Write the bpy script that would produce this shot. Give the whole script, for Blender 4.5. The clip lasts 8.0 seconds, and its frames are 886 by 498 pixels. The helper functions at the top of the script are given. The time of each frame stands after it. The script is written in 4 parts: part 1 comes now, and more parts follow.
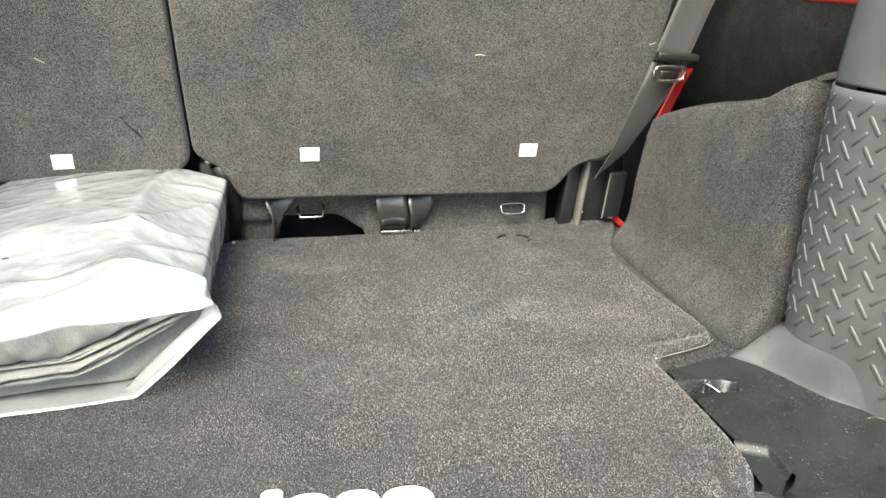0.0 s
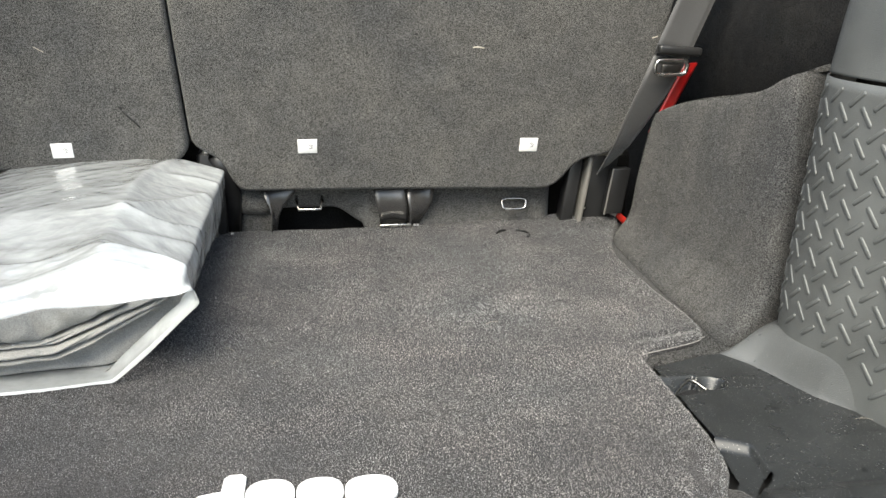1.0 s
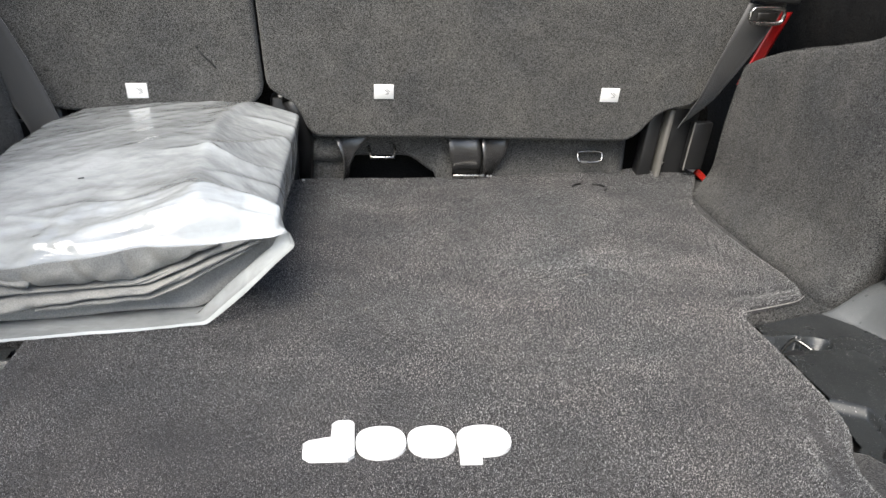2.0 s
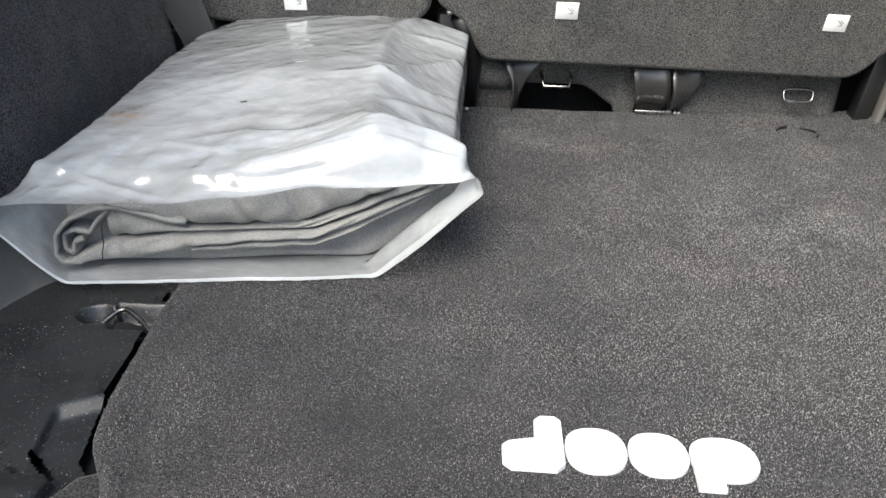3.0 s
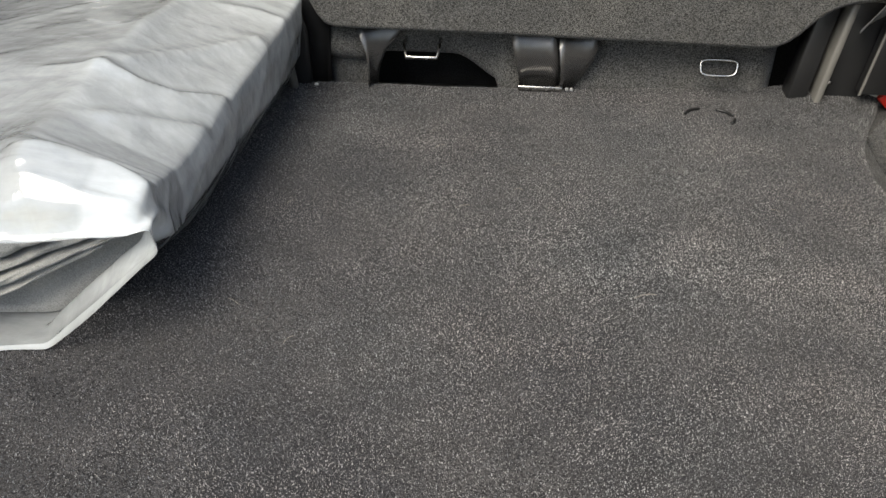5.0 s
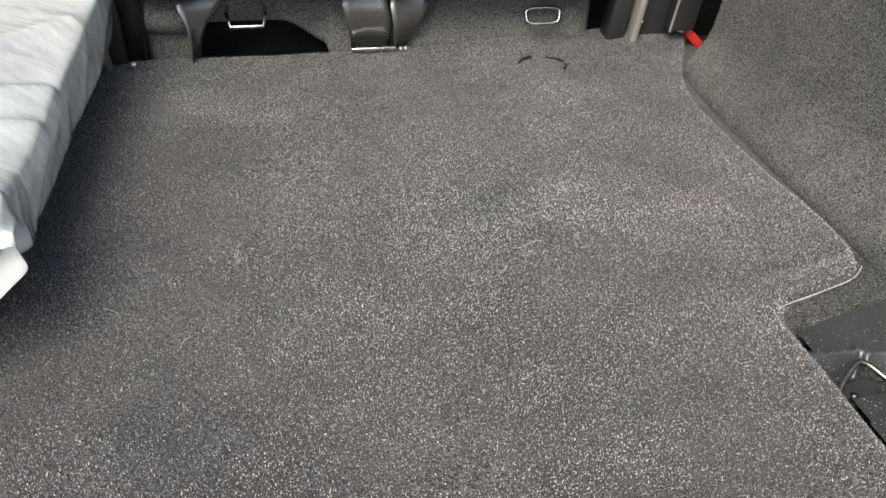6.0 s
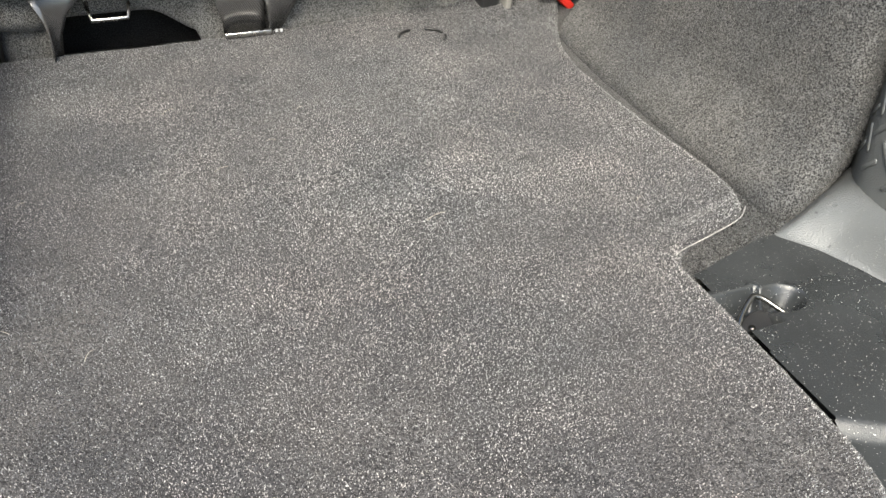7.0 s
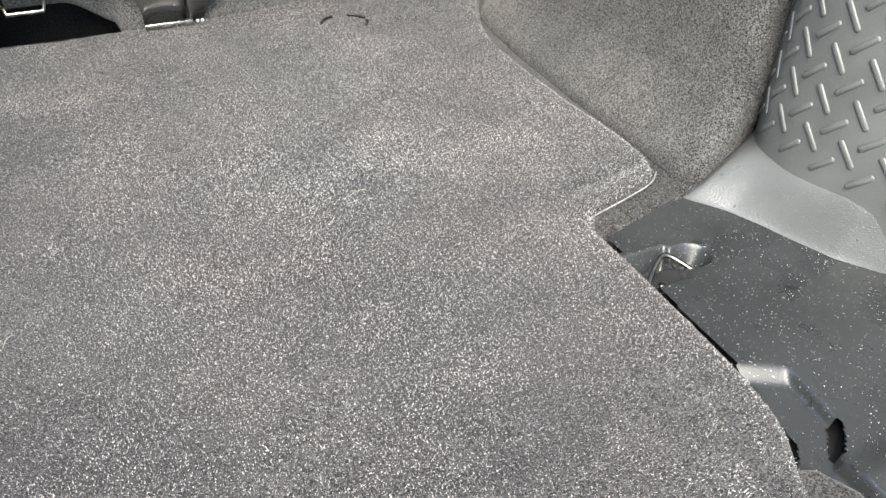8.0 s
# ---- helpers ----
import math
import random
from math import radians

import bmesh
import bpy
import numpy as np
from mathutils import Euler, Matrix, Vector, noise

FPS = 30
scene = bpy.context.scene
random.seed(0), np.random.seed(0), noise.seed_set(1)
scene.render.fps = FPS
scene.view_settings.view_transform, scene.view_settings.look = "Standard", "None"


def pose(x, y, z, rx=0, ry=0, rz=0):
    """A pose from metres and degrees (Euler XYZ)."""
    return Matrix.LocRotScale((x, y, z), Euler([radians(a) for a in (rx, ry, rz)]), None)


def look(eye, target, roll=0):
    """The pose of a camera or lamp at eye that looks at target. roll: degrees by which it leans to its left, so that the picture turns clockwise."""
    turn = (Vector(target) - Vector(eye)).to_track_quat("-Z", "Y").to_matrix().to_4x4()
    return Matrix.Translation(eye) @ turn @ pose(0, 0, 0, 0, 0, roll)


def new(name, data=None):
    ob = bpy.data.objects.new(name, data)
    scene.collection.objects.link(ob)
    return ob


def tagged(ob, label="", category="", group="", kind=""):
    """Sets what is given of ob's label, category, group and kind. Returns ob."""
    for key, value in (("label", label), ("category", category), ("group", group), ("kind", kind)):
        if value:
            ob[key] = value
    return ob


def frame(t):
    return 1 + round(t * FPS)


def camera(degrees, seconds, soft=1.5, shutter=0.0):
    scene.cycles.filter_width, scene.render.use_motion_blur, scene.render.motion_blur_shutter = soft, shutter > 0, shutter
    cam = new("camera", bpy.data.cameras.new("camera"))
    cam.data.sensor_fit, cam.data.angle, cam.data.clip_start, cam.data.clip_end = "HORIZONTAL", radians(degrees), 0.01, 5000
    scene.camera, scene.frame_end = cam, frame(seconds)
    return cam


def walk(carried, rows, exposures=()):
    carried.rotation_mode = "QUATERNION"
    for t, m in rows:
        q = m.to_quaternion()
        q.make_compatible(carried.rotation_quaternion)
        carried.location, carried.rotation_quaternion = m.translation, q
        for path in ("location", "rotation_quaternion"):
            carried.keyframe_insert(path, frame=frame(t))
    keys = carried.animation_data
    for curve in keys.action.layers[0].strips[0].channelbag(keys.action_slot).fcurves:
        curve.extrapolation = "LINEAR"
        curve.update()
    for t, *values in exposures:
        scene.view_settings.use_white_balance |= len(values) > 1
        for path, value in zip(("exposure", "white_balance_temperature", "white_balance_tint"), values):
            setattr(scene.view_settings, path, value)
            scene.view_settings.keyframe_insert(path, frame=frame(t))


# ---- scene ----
cam = camera(56.8, 8.0)
PATH = [
    (0, (-0.052, 0.021, 0.465), (0.336, 1.876, -0.175), 0.9),
    (0.5, (-0.009, 0.011, 0.46), (0.289, 1.881, -0.184), 0.7),
    (1, (0.006, 0.015, 0.449), (0.322, 1.885, -0.187), 1.0),
    (1.2, (-0.002, 0.019, 0.446), (0.321, 1.881, -0.206), 1.1),
    (2.3, (-0.099, 0.09, 0.41), (0.088, 1.924, -0.365), 1.9),
    (2.5, (-0.115, 0.127, 0.401), (0.023, 1.948, -0.413), 1.8),
    (3, (-0.148, 0.198, 0.396), (-0.17, 1.977, -0.517), 2.0),
    (3.5, (-0.176, 0.233, 0.417), (-0.425, 1.943, -0.59), 1.3),
    (4, (-0.124, 0.312, 0.44), (-0.42, 2.005, -0.583), 1.8),
    (4.5, (0.017, 0.388, 0.432), (-0.236, 2.07, -0.621), 1.5),
    (5, (0.116, 0.438, 0.408), (-0.015, 2.115, -0.673), 0.6),
    (5.2, (0.108, 0.463, 0.409), (0.094, 2.14, -0.681), 1.5),
    (6.3, (0.033, 0.453, 0.387), (0.486, 2.015, -0.777), 2.0),
    (6.5, (0.033, 0.459, 0.375), (0.551, 1.995, -0.797), 2.0),
    (7, (0.03, 0.46, 0.398), (0.63, 1.959, -0.781), 1.8),
    (7.5, (0.027, 0.444, 0.391), (0.7, 1.906, -0.795), 1.7),
    (8, (0.046, 0.427, 0.393), (0.749, 1.876, -0.792), 1.6),
]
EXPOSURE = [(0, 2.88, 7100, 4), (1, 2.55, 6900, 6), (2.5, 2.24, 6650, 10), (3.5, 2.14, 6800, 7), (4.0, 1.98, 6900, 5), (4.5, 1.80, 6850, 7), (5.0, 2.00, 6900, 8), (6.5, 2.82, 6950, 7), (7.0, 3.00, 6900, 7), (8.0, 3.20, 6700, 8)]
walk(cam, [(t, look(eye, target, roll)) for t, eye, target, roll in PATH], EXPOSURE)

# ---- light ----
world = bpy.data.worlds.new("sky")
scene.world = world
world.use_nodes = True
wn = world.node_tree
sky = wn.nodes.new("ShaderNodeTexSky")
sky.sky_type, sky.sun_disc = "NISHITA", False
sky.sun_elevation, sky.sun_rotation = radians(51.7), radians(210)
sky.air_density, sky.dust_density, sky.ozone_density = 1.0, 2.0, 1.0
wn.links.new(sky.outputs[0], wn.nodes["Background"].inputs[0])
wn.nodes["Background"].inputs[1].default_value = 0.070

sun_data = bpy.data.lights.new("sun", "SUN")
sun_data.energy, sun_data.angle, sun_data.color = 1.35, radians(44), (1.0, 0.97, 0.89)
sun = new("sun", sun_data)
sun.matrix_world = look((-0.75, -0.40, 1.9), (0.0, 0.9, 0.0))


# ---- materials ----
def mat(name):
    m = bpy.data.materials.new(name)
    m.use_nodes = True
    return m, m.node_tree, m.node_tree.nodes["Principled BSDF"]


def node(nt, kind, **values):
    n = nt.nodes.new(kind)
    for key, value in values.items():
        n.inputs[key.replace("_", " ")].default_value = value
    return n


def coords(nt):
    return nt.nodes.new("ShaderNodeTexCoord").outputs["Object"]


def noise_tex(nt, scale, detail=2.0, rough=0.5):
    n = node(nt, "ShaderNodeTexNoise", Scale=scale, Detail=detail, Roughness=rough)
    nt.links.new(coords(nt), n.inputs["Vector"])
    return n.outputs["Fac"]


def ramp(nt, fac, stops):
    r = nt.nodes.new("ShaderNodeValToRGB")
    els = r.color_ramp.elements
    while len(els) < len(stops):
        els.new(0.5)
    for e, (p, c) in zip(els, stops):
        e.position, e.color = p, (*c, 1) if len(c) == 3 else c
    nt.links.new(fac, r.inputs[0])
    return r.outputs["Color"]


def mix_col(nt, a, b, fac, mode="MIX"):
    n = nt.nodes.new("ShaderNodeMix")
    n.data_type, n.blend_type = "RGBA", mode
    for sock, v in ((n.inputs[0], fac), (n.inputs[6], a), (n.inputs[7], b)):
        if hasattr(v, "links"):
            nt.links.new(v, sock)
        else:
            sock.default_value = v
    return n.outputs[2]


def bump(nt, b, height, strength, distance, before=None):
    n = node(nt, "ShaderNodeBump", Strength=strength, Distance=distance)
    nt.links.new(height, n.inputs["Height"])
    if before:
        nt.links.new(before, n.inputs["Normal"])
    nt.links.new(n.outputs[0], b.inputs["Normal"])
    return n.outputs[0]


def carpet(name, dark, light, grain=640, sheen=0.12, wear=1.0):
    """Cut-pile carpet: speckled tufts, brushed patches and worn clouds."""
    m, nt, b = mat(name)
    fine = noise_tex(nt, grain, 2.0, 0.8)
    mid = tuple((d + l) * 0.42 for d, l in zip(dark, light))
    pile = ramp(nt, fine, [(0.40, dark), (0.50, mid), (0.60, light)])
    patch = ramp(nt, noise_tex(nt, 7.0, 3.0, 0.6), [(0.32, (1 - 0.26 * wear, 1 - 0.25 * wear, 1 - 0.20 * wear)), (0.68, (1 + 0.26 * wear, 1 + 0.22 * wear, 1 + 0.20 * wear))])
    cloud = ramp(nt, noise_tex(nt, 30.0, 4.0, 0.65), [(0.3, (1 - 0.2 * wear,) * 3), (0.7, (1 + 0.18 * wear,) * 3)])
    col = mix_col(nt, mix_col(nt, pile, patch, 1.0, "MULTIPLY"), cloud, 1.0, "MULTIPLY")
    nt.links.new(col, b.inputs["Base Color"])
    b.inputs["Roughness"].default_value = 0.95
    b.inputs["Specular IOR Level"].default_value = 0.1
    b.inputs["Sheen Weight"].default_value = sheen
    b.inputs["Sheen Roughness"].default_value = 0.5
    n1 = bump(nt, b, fine, 0.8, 0.0012)
    bump(nt, b, noise_tex(nt, 28.0, 3.0), 0.6, 0.004, n1)
    return m


def plastic(name, base, rough=0.45, grain=900, relief=0.25, dust=0.0):
    """Moulded plastic with a fine leather grain and a little dust."""
    m, nt, b = mat(name)
    tone = ramp(nt, noise_tex(nt, 14.0, 4.0), [(0.3, tuple(c * 0.8 for c in base)), (0.7, tuple(c * 1.2 for c in base))])
    if dust:
        specks = ramp(nt, noise_tex(nt, 760.0, 1.0), [(0.720, (0, 0, 0)), (0.755, (1, 1, 1))])
        tone = mix_col(nt, tone, (0.50, 0.49, 0.46, 1), mix_col(nt, (0, 0, 0, 1), specks, dust), "MIX")
        wet = ramp(nt, noise_tex(nt, 58.0, 2.0, 0.5), [(0.70, (1, 1, 1)), (0.72, (0.4, 0.4, 0.41))])
        tone = mix_col(nt, tone, wet, 1.0, "MULTIPLY")
    nt.links.new(tone, b.inputs["Base Color"])
    nt.links.new(ramp(nt, noise_tex(nt, 22.0, 4.0), [(0.3, (rough - 0.08,) * 3), (0.7, (rough + 0.1,) * 3)]), b.inputs["Roughness"])
    n1 = bump(nt, b, noise_tex(nt, grain, 2.0), relief, 0.0008)
    bump(nt, b, noise_tex(nt, 30.0, 2.0), 0.15, 0.002, n1)
    return m


def metal(name, base, rough):
    m, nt, b = mat(name)
    nt.links.new(ramp(nt, noise_tex(nt, 120.0, 3.0), [(0.3, tuple(c * 0.75 for c in base)), (0.7, base)]), b.inputs["Base Color"])
    b.inputs["Metallic"].default_value = 1.0
    nt.links.new(ramp(nt, noise_tex(nt, 60.0, 3.0), [(0.3, (rough * 0.7,) * 3), (0.7, (rough * 1.3,) * 3)]), b.inputs["Roughness"])
    return m


def webbing(name, base, rough=0.5, sheen=0.0):
    """Woven belt webbing with a ribbed twill."""
    m, nt, b = mat(name)
    w = node(nt, "ShaderNodeTexWave", Scale=260.0, Distortion=1.0, Detail=1.0)
    w.bands_direction = "DIAGONAL"
    nt.links.new(coords(nt), w.inputs["Vector"])
    nt.links.new(ramp(nt, w.outputs["Fac"], [(0.2, tuple(c * 0.75 for c in base)), (0.8, tuple(c * 1.2 for c in base))]), b.inputs["Base Color"])
    b.inputs["Roughness"].default_value = rough
    b.inputs["Sheen Weight"].default_value = sheen
    bump(nt, b, w.outputs["Fac"], 0.3, 0.0006)
    return m


MAT_CARPET = carpet("mat_carpet", (0.006, 0.006, 0.007), (0.070, 0.068, 0.068))
SEAT_CARPET = carpet("seat_carpet", (0.020, 0.020, 0.019), (0.180, 0.178, 0.169), 680, 0.15, 0.7)
ARCH_CARPET = carpet("arch_carpet", (0.010, 0.010, 0.010), (0.120, 0.120, 0.115), 640)
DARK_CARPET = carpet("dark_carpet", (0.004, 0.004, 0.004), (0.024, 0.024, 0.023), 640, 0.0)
UNDER_CARPET = carpet("under_carpet", (0.004, 0.004, 0.004), (0.060, 0.059, 0.057), 560)
FLOOR_PLASTIC = plastic("floor_plastic", (0.020, 0.0215, 0.022), 0.28, 1100, 0.30, 0.9)
TRIM_PLASTIC = plastic("trim_plastic", (0.090, 0.094, 0.092), 0.38, 800, 0.6)
LEDGE_PLASTIC = plastic("ledge_plastic", (0.072, 0.075, 0.075), 0.33, 760, 0.8, 0.3)
BLACK_PLASTIC = plastic("black_plastic", (0.015, 0.015, 0.0155), 0.36, 900, 0.2)
WHITE_PLASTIC = plastic("white_plastic", (0.72, 0.72, 0.70), 0.5, 900, 0.1)
RED_PLASTIC = plastic("red_plastic", (0.60, 0.03, 0.02), 0.35, 900, 0.1)
LABEL_WHITE = plastic("label_white", (0.86, 0.86, 0.85), 0.6, 900, 0.05)
LABEL_GREY = plastic("label_grey", (0.30, 0.30, 0.30), 0.6, 900, 0.05)
STEEL = metal("steel", (0.50, 0.49, 0.47), 0.25)
WORN_STEEL = plastic("worn_steel", (0.15, 0.145, 0.133), 0.42, 300, 0.2)
BRUSHED_STEEL = metal("brushed_steel", (0.20, 0.195, 0.18), 0.30)
DARK_STEEL = metal("dark_steel", (0.10, 0.095, 0.09), 0.35)
BELT = webbing("belt_webbing", (0.045, 0.045, 0.046), 0.55, 0.3)
STRAP = webbing("strap_webbing", (0.075, 0.073, 0.072), 0.24)
STRAP.node_tree.nodes["Principled BSDF"].inputs["Metallic"].default_value = 0.35
STRAP.node_tree.nodes["Principled BSDF"].inputs["Coat Weight"].default_value = 0.7
STRAP.node_tree.nodes["Principled BSDF"].inputs["Coat Roughness"].default_value = 0.22
STRAP.node_tree.nodes["Principled BSDF"].inputs["Specular IOR Level"].default_value = 0.9
LOGO = carpet("logo_stitching", (0.70, 0.70, 0.69), (0.88, 0.88, 0.87), 500, 0.1, 0.1)
BINDING = carpet("edge_binding", (0.16, 0.155, 0.15), (0.40, 0.39, 0.36), 900, 0.1)
LINT = plastic("lint", (0.42, 0.38, 0.32), 0.8, 900, 0.0)

m_red, nt, b = mat("red_paint")
nt.links.new(ramp(nt, noise_tex(nt, 8.0), [(0.3, (0.36, 0.010, 0.010)), (0.7, (0.45, 0.015, 0.014))]), b.inputs["Base Color"])
b.inputs["Roughness"].default_value, b.inputs["Coat Weight"].default_value = 0.3, 0.8
RED_PAINT = m_red

# folded grey cover fabric
m_fab, nt, b = mat("cover_fabric")
weave = noise_tex(nt, 900.0, 2.0)
nt.links.new(mix_col(nt, ramp(nt, weave, [(0.3, (0.150, 0.151, 0.146)), (0.7, (0.270, 0.270, 0.260))]),
                     ramp(nt, noise_tex(nt, 18.0, 3.0), [(0.3, (0.82, 0.82, 0.84)), (0.7, (1.15, 1.14, 1.12))]), 1.0, "MULTIPLY"), b.inputs["Base Color"])
b.inputs["Roughness"].default_value, b.inputs["Sheen Weight"].default_value = 0.75, 0.2
n1 = bump(nt, b, weave, 0.3, 0.0005)
bump(nt, b, noise_tex(nt, 40.0, 3.0), 0.4, 0.004, n1)
FABRIC = m_fab

def polythene(name, thin, dense, near):
    """Thin milky polythene, part see-through, with a glossy skin."""
    m, nt, b = mat(name)
    out = nt.nodes["Material Output"]
    def stretched(scale, turn, detail=3.0, warp=0.4):
        mp = node(nt, "ShaderNodeMapping")
        mp.inputs["Scale"].default_value = scale
        mp.inputs["Rotation"].default_value = (0.0, 0.0, radians(turn))
        nt.links.new(coords(nt), mp.inputs["Vector"])
        n = node(nt, "ShaderNodeTexNoise", Scale=1.0, Detail=detail, Roughness=0.55, Distortion=warp)
        nt.links.new(mp.outputs[0], n.inputs["Vector"])
        return n.outputs["Fac"]

    streak = stretched((9.0, 15.0, 12.0), -9, 4.0, 1.2)
    b.inputs["Base Color"].default_value = (0.58, 0.62, 0.635, 1)
    b.inputs["Roughness"].default_value = 0.3
    b.inputs["Specular IOR Level"].default_value = 0.3
    fine = ramp(nt, stretched((30.0, 95.0, 60.0), -12, 2.0, 0.8), [(0.42, (0,) * 3), (0.50, (1,) * 3), (0.58, (0,) * 3)])
    cross = ramp(nt, stretched((55.0, 24.0, 40.0), 35, 2.0, 0.6), [(0.42, (0,) * 3), (0.50, (1,) * 3), (0.58, (0,) * 3)])
    n1 = bump(nt, b, stretched((8.0, 11.0, 10.0), -9), 0.12, 0.006)
    n3 = bump(nt, b, fine, 0.07, 0.0010, n1)
    n4 = bump(nt, b, cross, 0.10, 0.0010, n3)
    # crinkles: sharp-edged facets at two sizes
    warp = node(nt, "ShaderNodeTexNoise", Scale=14.0, Detail=3.0)
    nt.links.new(coords(nt), warp.inputs["Vector"])
    bent = mix_col(nt, coords(nt), warp.outputs["Color"], 0.06)
    for size, tall in ((18.0, 0.09), (46.0, 0.20)):
        cells = node(nt, "ShaderNodeTexVoronoi", Scale=size)
        nt.links.new(bent, cells.inputs["Vector"])
        n4 = bump(nt, b, cells.outputs["Distance"], tall, 0.20 / size, n4)
    n2 = bump(nt, b, noise_tex(nt, 90.0, 3.0, 0.6), 0.04, 0.0015, n4)
    clear = nt.nodes.new("ShaderNodeBsdfTransparent")
    clear.inputs[0].default_value = (0.93, 0.94, 0.95, 1)
    gloss = node(nt, "ShaderNodeBsdfGlossy", Roughness=0.07)
    nt.links.new(n2, gloss.inputs["Normal"])
    facing = node(nt, "ShaderNodeLayerWeight", Blend=0.5)
    nt.links.new(n2, facing.inputs["Normal"])
    fres = ramp(nt, facing.outputs["Facing"], [(0.0, (0.07,) * 3), (0.35, (0.14,) * 3), (0.6, (0.28,) * 3), (0.8, (0.48,) * 3), (1.0, (0.9,) * 3)])
    milk = nt.nodes.new("ShaderNodeMixShader")
    wisp = stretched((16.0, 46.0, 30.0), 28, 5.0, 1.6)
    cling = mix_col(nt, mix_col(nt, streak, noise_tex(nt, 9.0, 5.0, 0.6), 0.85), wisp, 0.25)
    haze = ramp(nt, cling, [(0.36, (thin,) * 3), (0.64, (dense,) * 3)])
    # the film clings flat and thin near the mouth, loose and doubled towards the closed end
    place = nt.nodes.new("ShaderNodeSeparateXYZ")
    nt.links.new(coords(nt), place.inputs[0])
    loose = node(nt, "ShaderNodeMapRange", From_Min=0.90, From_Max=1.10, To_Min=near, To_Max=1.0)
    nt.links.new(place.outputs["Y"], loose.inputs["Value"])
    under = node(nt, "ShaderNodeMapRange", From_Min=0.085, From_Max=0.055, To_Min=0.0, To_Max=0.72)
    nt.links.new(place.outputs["Z"], under.inputs["Value"])
    doubled = nt.nodes.new("ShaderNodeMath")
    doubled.operation = "MAXIMUM"
    nt.links.new(loose.outputs[0], doubled.inputs[0])
    nt.links.new(under.outputs[0], doubled.inputs[1])
    # the free side is folded over on itself
    folded = node(nt, "ShaderNodeMapRange", From_Min=-0.205, From_Max=-0.175, To_Min=0.0, To_Max=0.88)
    nt.links.new(place.outputs["X"], folded.inputs["Value"])
    thick = nt.nodes.new("ShaderNodeMath")
    thick.operation = "MAXIMUM"
    nt.links.new(doubled.outputs[0], thick.inputs[0])
    nt.links.new(folded.outputs[0], thick.inputs[1])
    haze = mix_col(nt, haze, thick.outputs[0], 1.0, "MULTIPLY")
    # faint mottled orange patch near the outer side
    mp = node(nt, "ShaderNodeMapping")
    mp.vector_type = "TEXTURE"
    mp.inputs["Location"].default_value, mp.inputs["Scale"].default_value = (-0.495, 1.010, 0.125), (0.030, 0.028, 0.05)
    mp.inputs["Rotation"].default_value = (0.0, 0.0, 0.5)
    nt.links.new(coords(nt), mp.inputs["Vector"])
    ball = nt.nodes.new("ShaderNodeTexGradient")
    ball.gradient_type = "SPHERICAL"
    nt.links.new(mp.outputs[0], ball.inputs[0])
    spots = ramp(nt, noise_tex(nt, 60.0, 3.0, 0.7), [(0.42, (0,) * 3), (0.62, (1,) * 3)])
    faint = mix_col(nt, ramp(nt, ball.outputs["Fac"], [(0.0, (0,) * 3), (0.8, (0.8,) * 3)]), spots, 1.0, "MULTIPLY")
    nt.links.new(mix_col(nt, (0.81, 0.85, 0.865, 1), (0.78, 0.45, 0.20, 1), faint), b.inputs["Base Color"])
    nt.links.new(haze, milk.inputs[0])
    nt.links.new(clear.outputs[0], milk.inputs[1])
    glow_through = nt.nodes.new("ShaderNodeBsdfTranslucent")
    glow_through.inputs[0].default_value = (0.66, 0.69, 0.71, 1)
    both = node(nt, "ShaderNodeMixShader", Fac=0.28)
    nt.links.new(b.outputs[0], both.inputs[1])
    nt.links.new(glow_through.outputs[0], both.inputs[2])
    nt.links.new(both.outputs[0], milk.inputs[2])
    skin = nt.nodes.new("ShaderNodeMixShader")
    nt.links.new(fres, skin.inputs[0])
    nt.links.new(milk.outputs[0], skin.inputs[1])
    nt.links.new(gloss.outputs[0], skin.inputs[2])
    nt.links.new(skin.outputs[0], out.inputs[0])
    return m


POLYTHENE = polythene("milky_polythene", 0.50, 0.90, 0.68)
HEM = polythene("polythene_hem", 0.66, 0.88, 0.9)

m_asph, nt, b = mat("asphalt")
nt.links.new(ramp(nt, noise_tex(nt, 90.0, 3.0), [(0.3, (0.035, 0.035, 0.036)), (0.7, (0.07, 0.07, 0.068))]), b.inputs["Base Color"])
b.inputs["Roughness"].default_value = 0.9
ASPHALT = m_asph


# ---- building helpers ----
def mesh_of(name, bm, material, smooth=True):
    me = bpy.data.meshes.new(name)
    bmesh.ops.recalc_face_normals(bm, faces=bm.faces)
    bm.to_mesh(me)
    bm.free()
    me.materials.append(material)
    if smooth:
        me.polygons.foreach_set("use_smooth", [True] * len(me.polygons))
    return me


def thing(name, bm=None, material=None, label="", category="", group="", kind="", smooth=True):
    ob = new(name, mesh_of(name, bm, material, smooth) if bm else None)
    return tagged(ob, label, category, group, kind)


def part(name, bm, material, parent, label="", smooth=True):
    ob = new(name, mesh_of(name, bm, material, smooth))
    ob.parent = parent
    return tagged(ob, label)


def backed(ob, thick, inner):
    """Gives a sheet its thickness, away from the side towards which inner points."""
    me = ob.data
    lean = sum((p.normal * p.area for p in me.polygons), Vector()).dot(Vector(inner))
    if lean < 0:
        me.flip_normals()
    mod = ob.modifiers.new("thickness", "SOLIDIFY")
    mod.thickness, mod.offset = thick, -1
    return ob


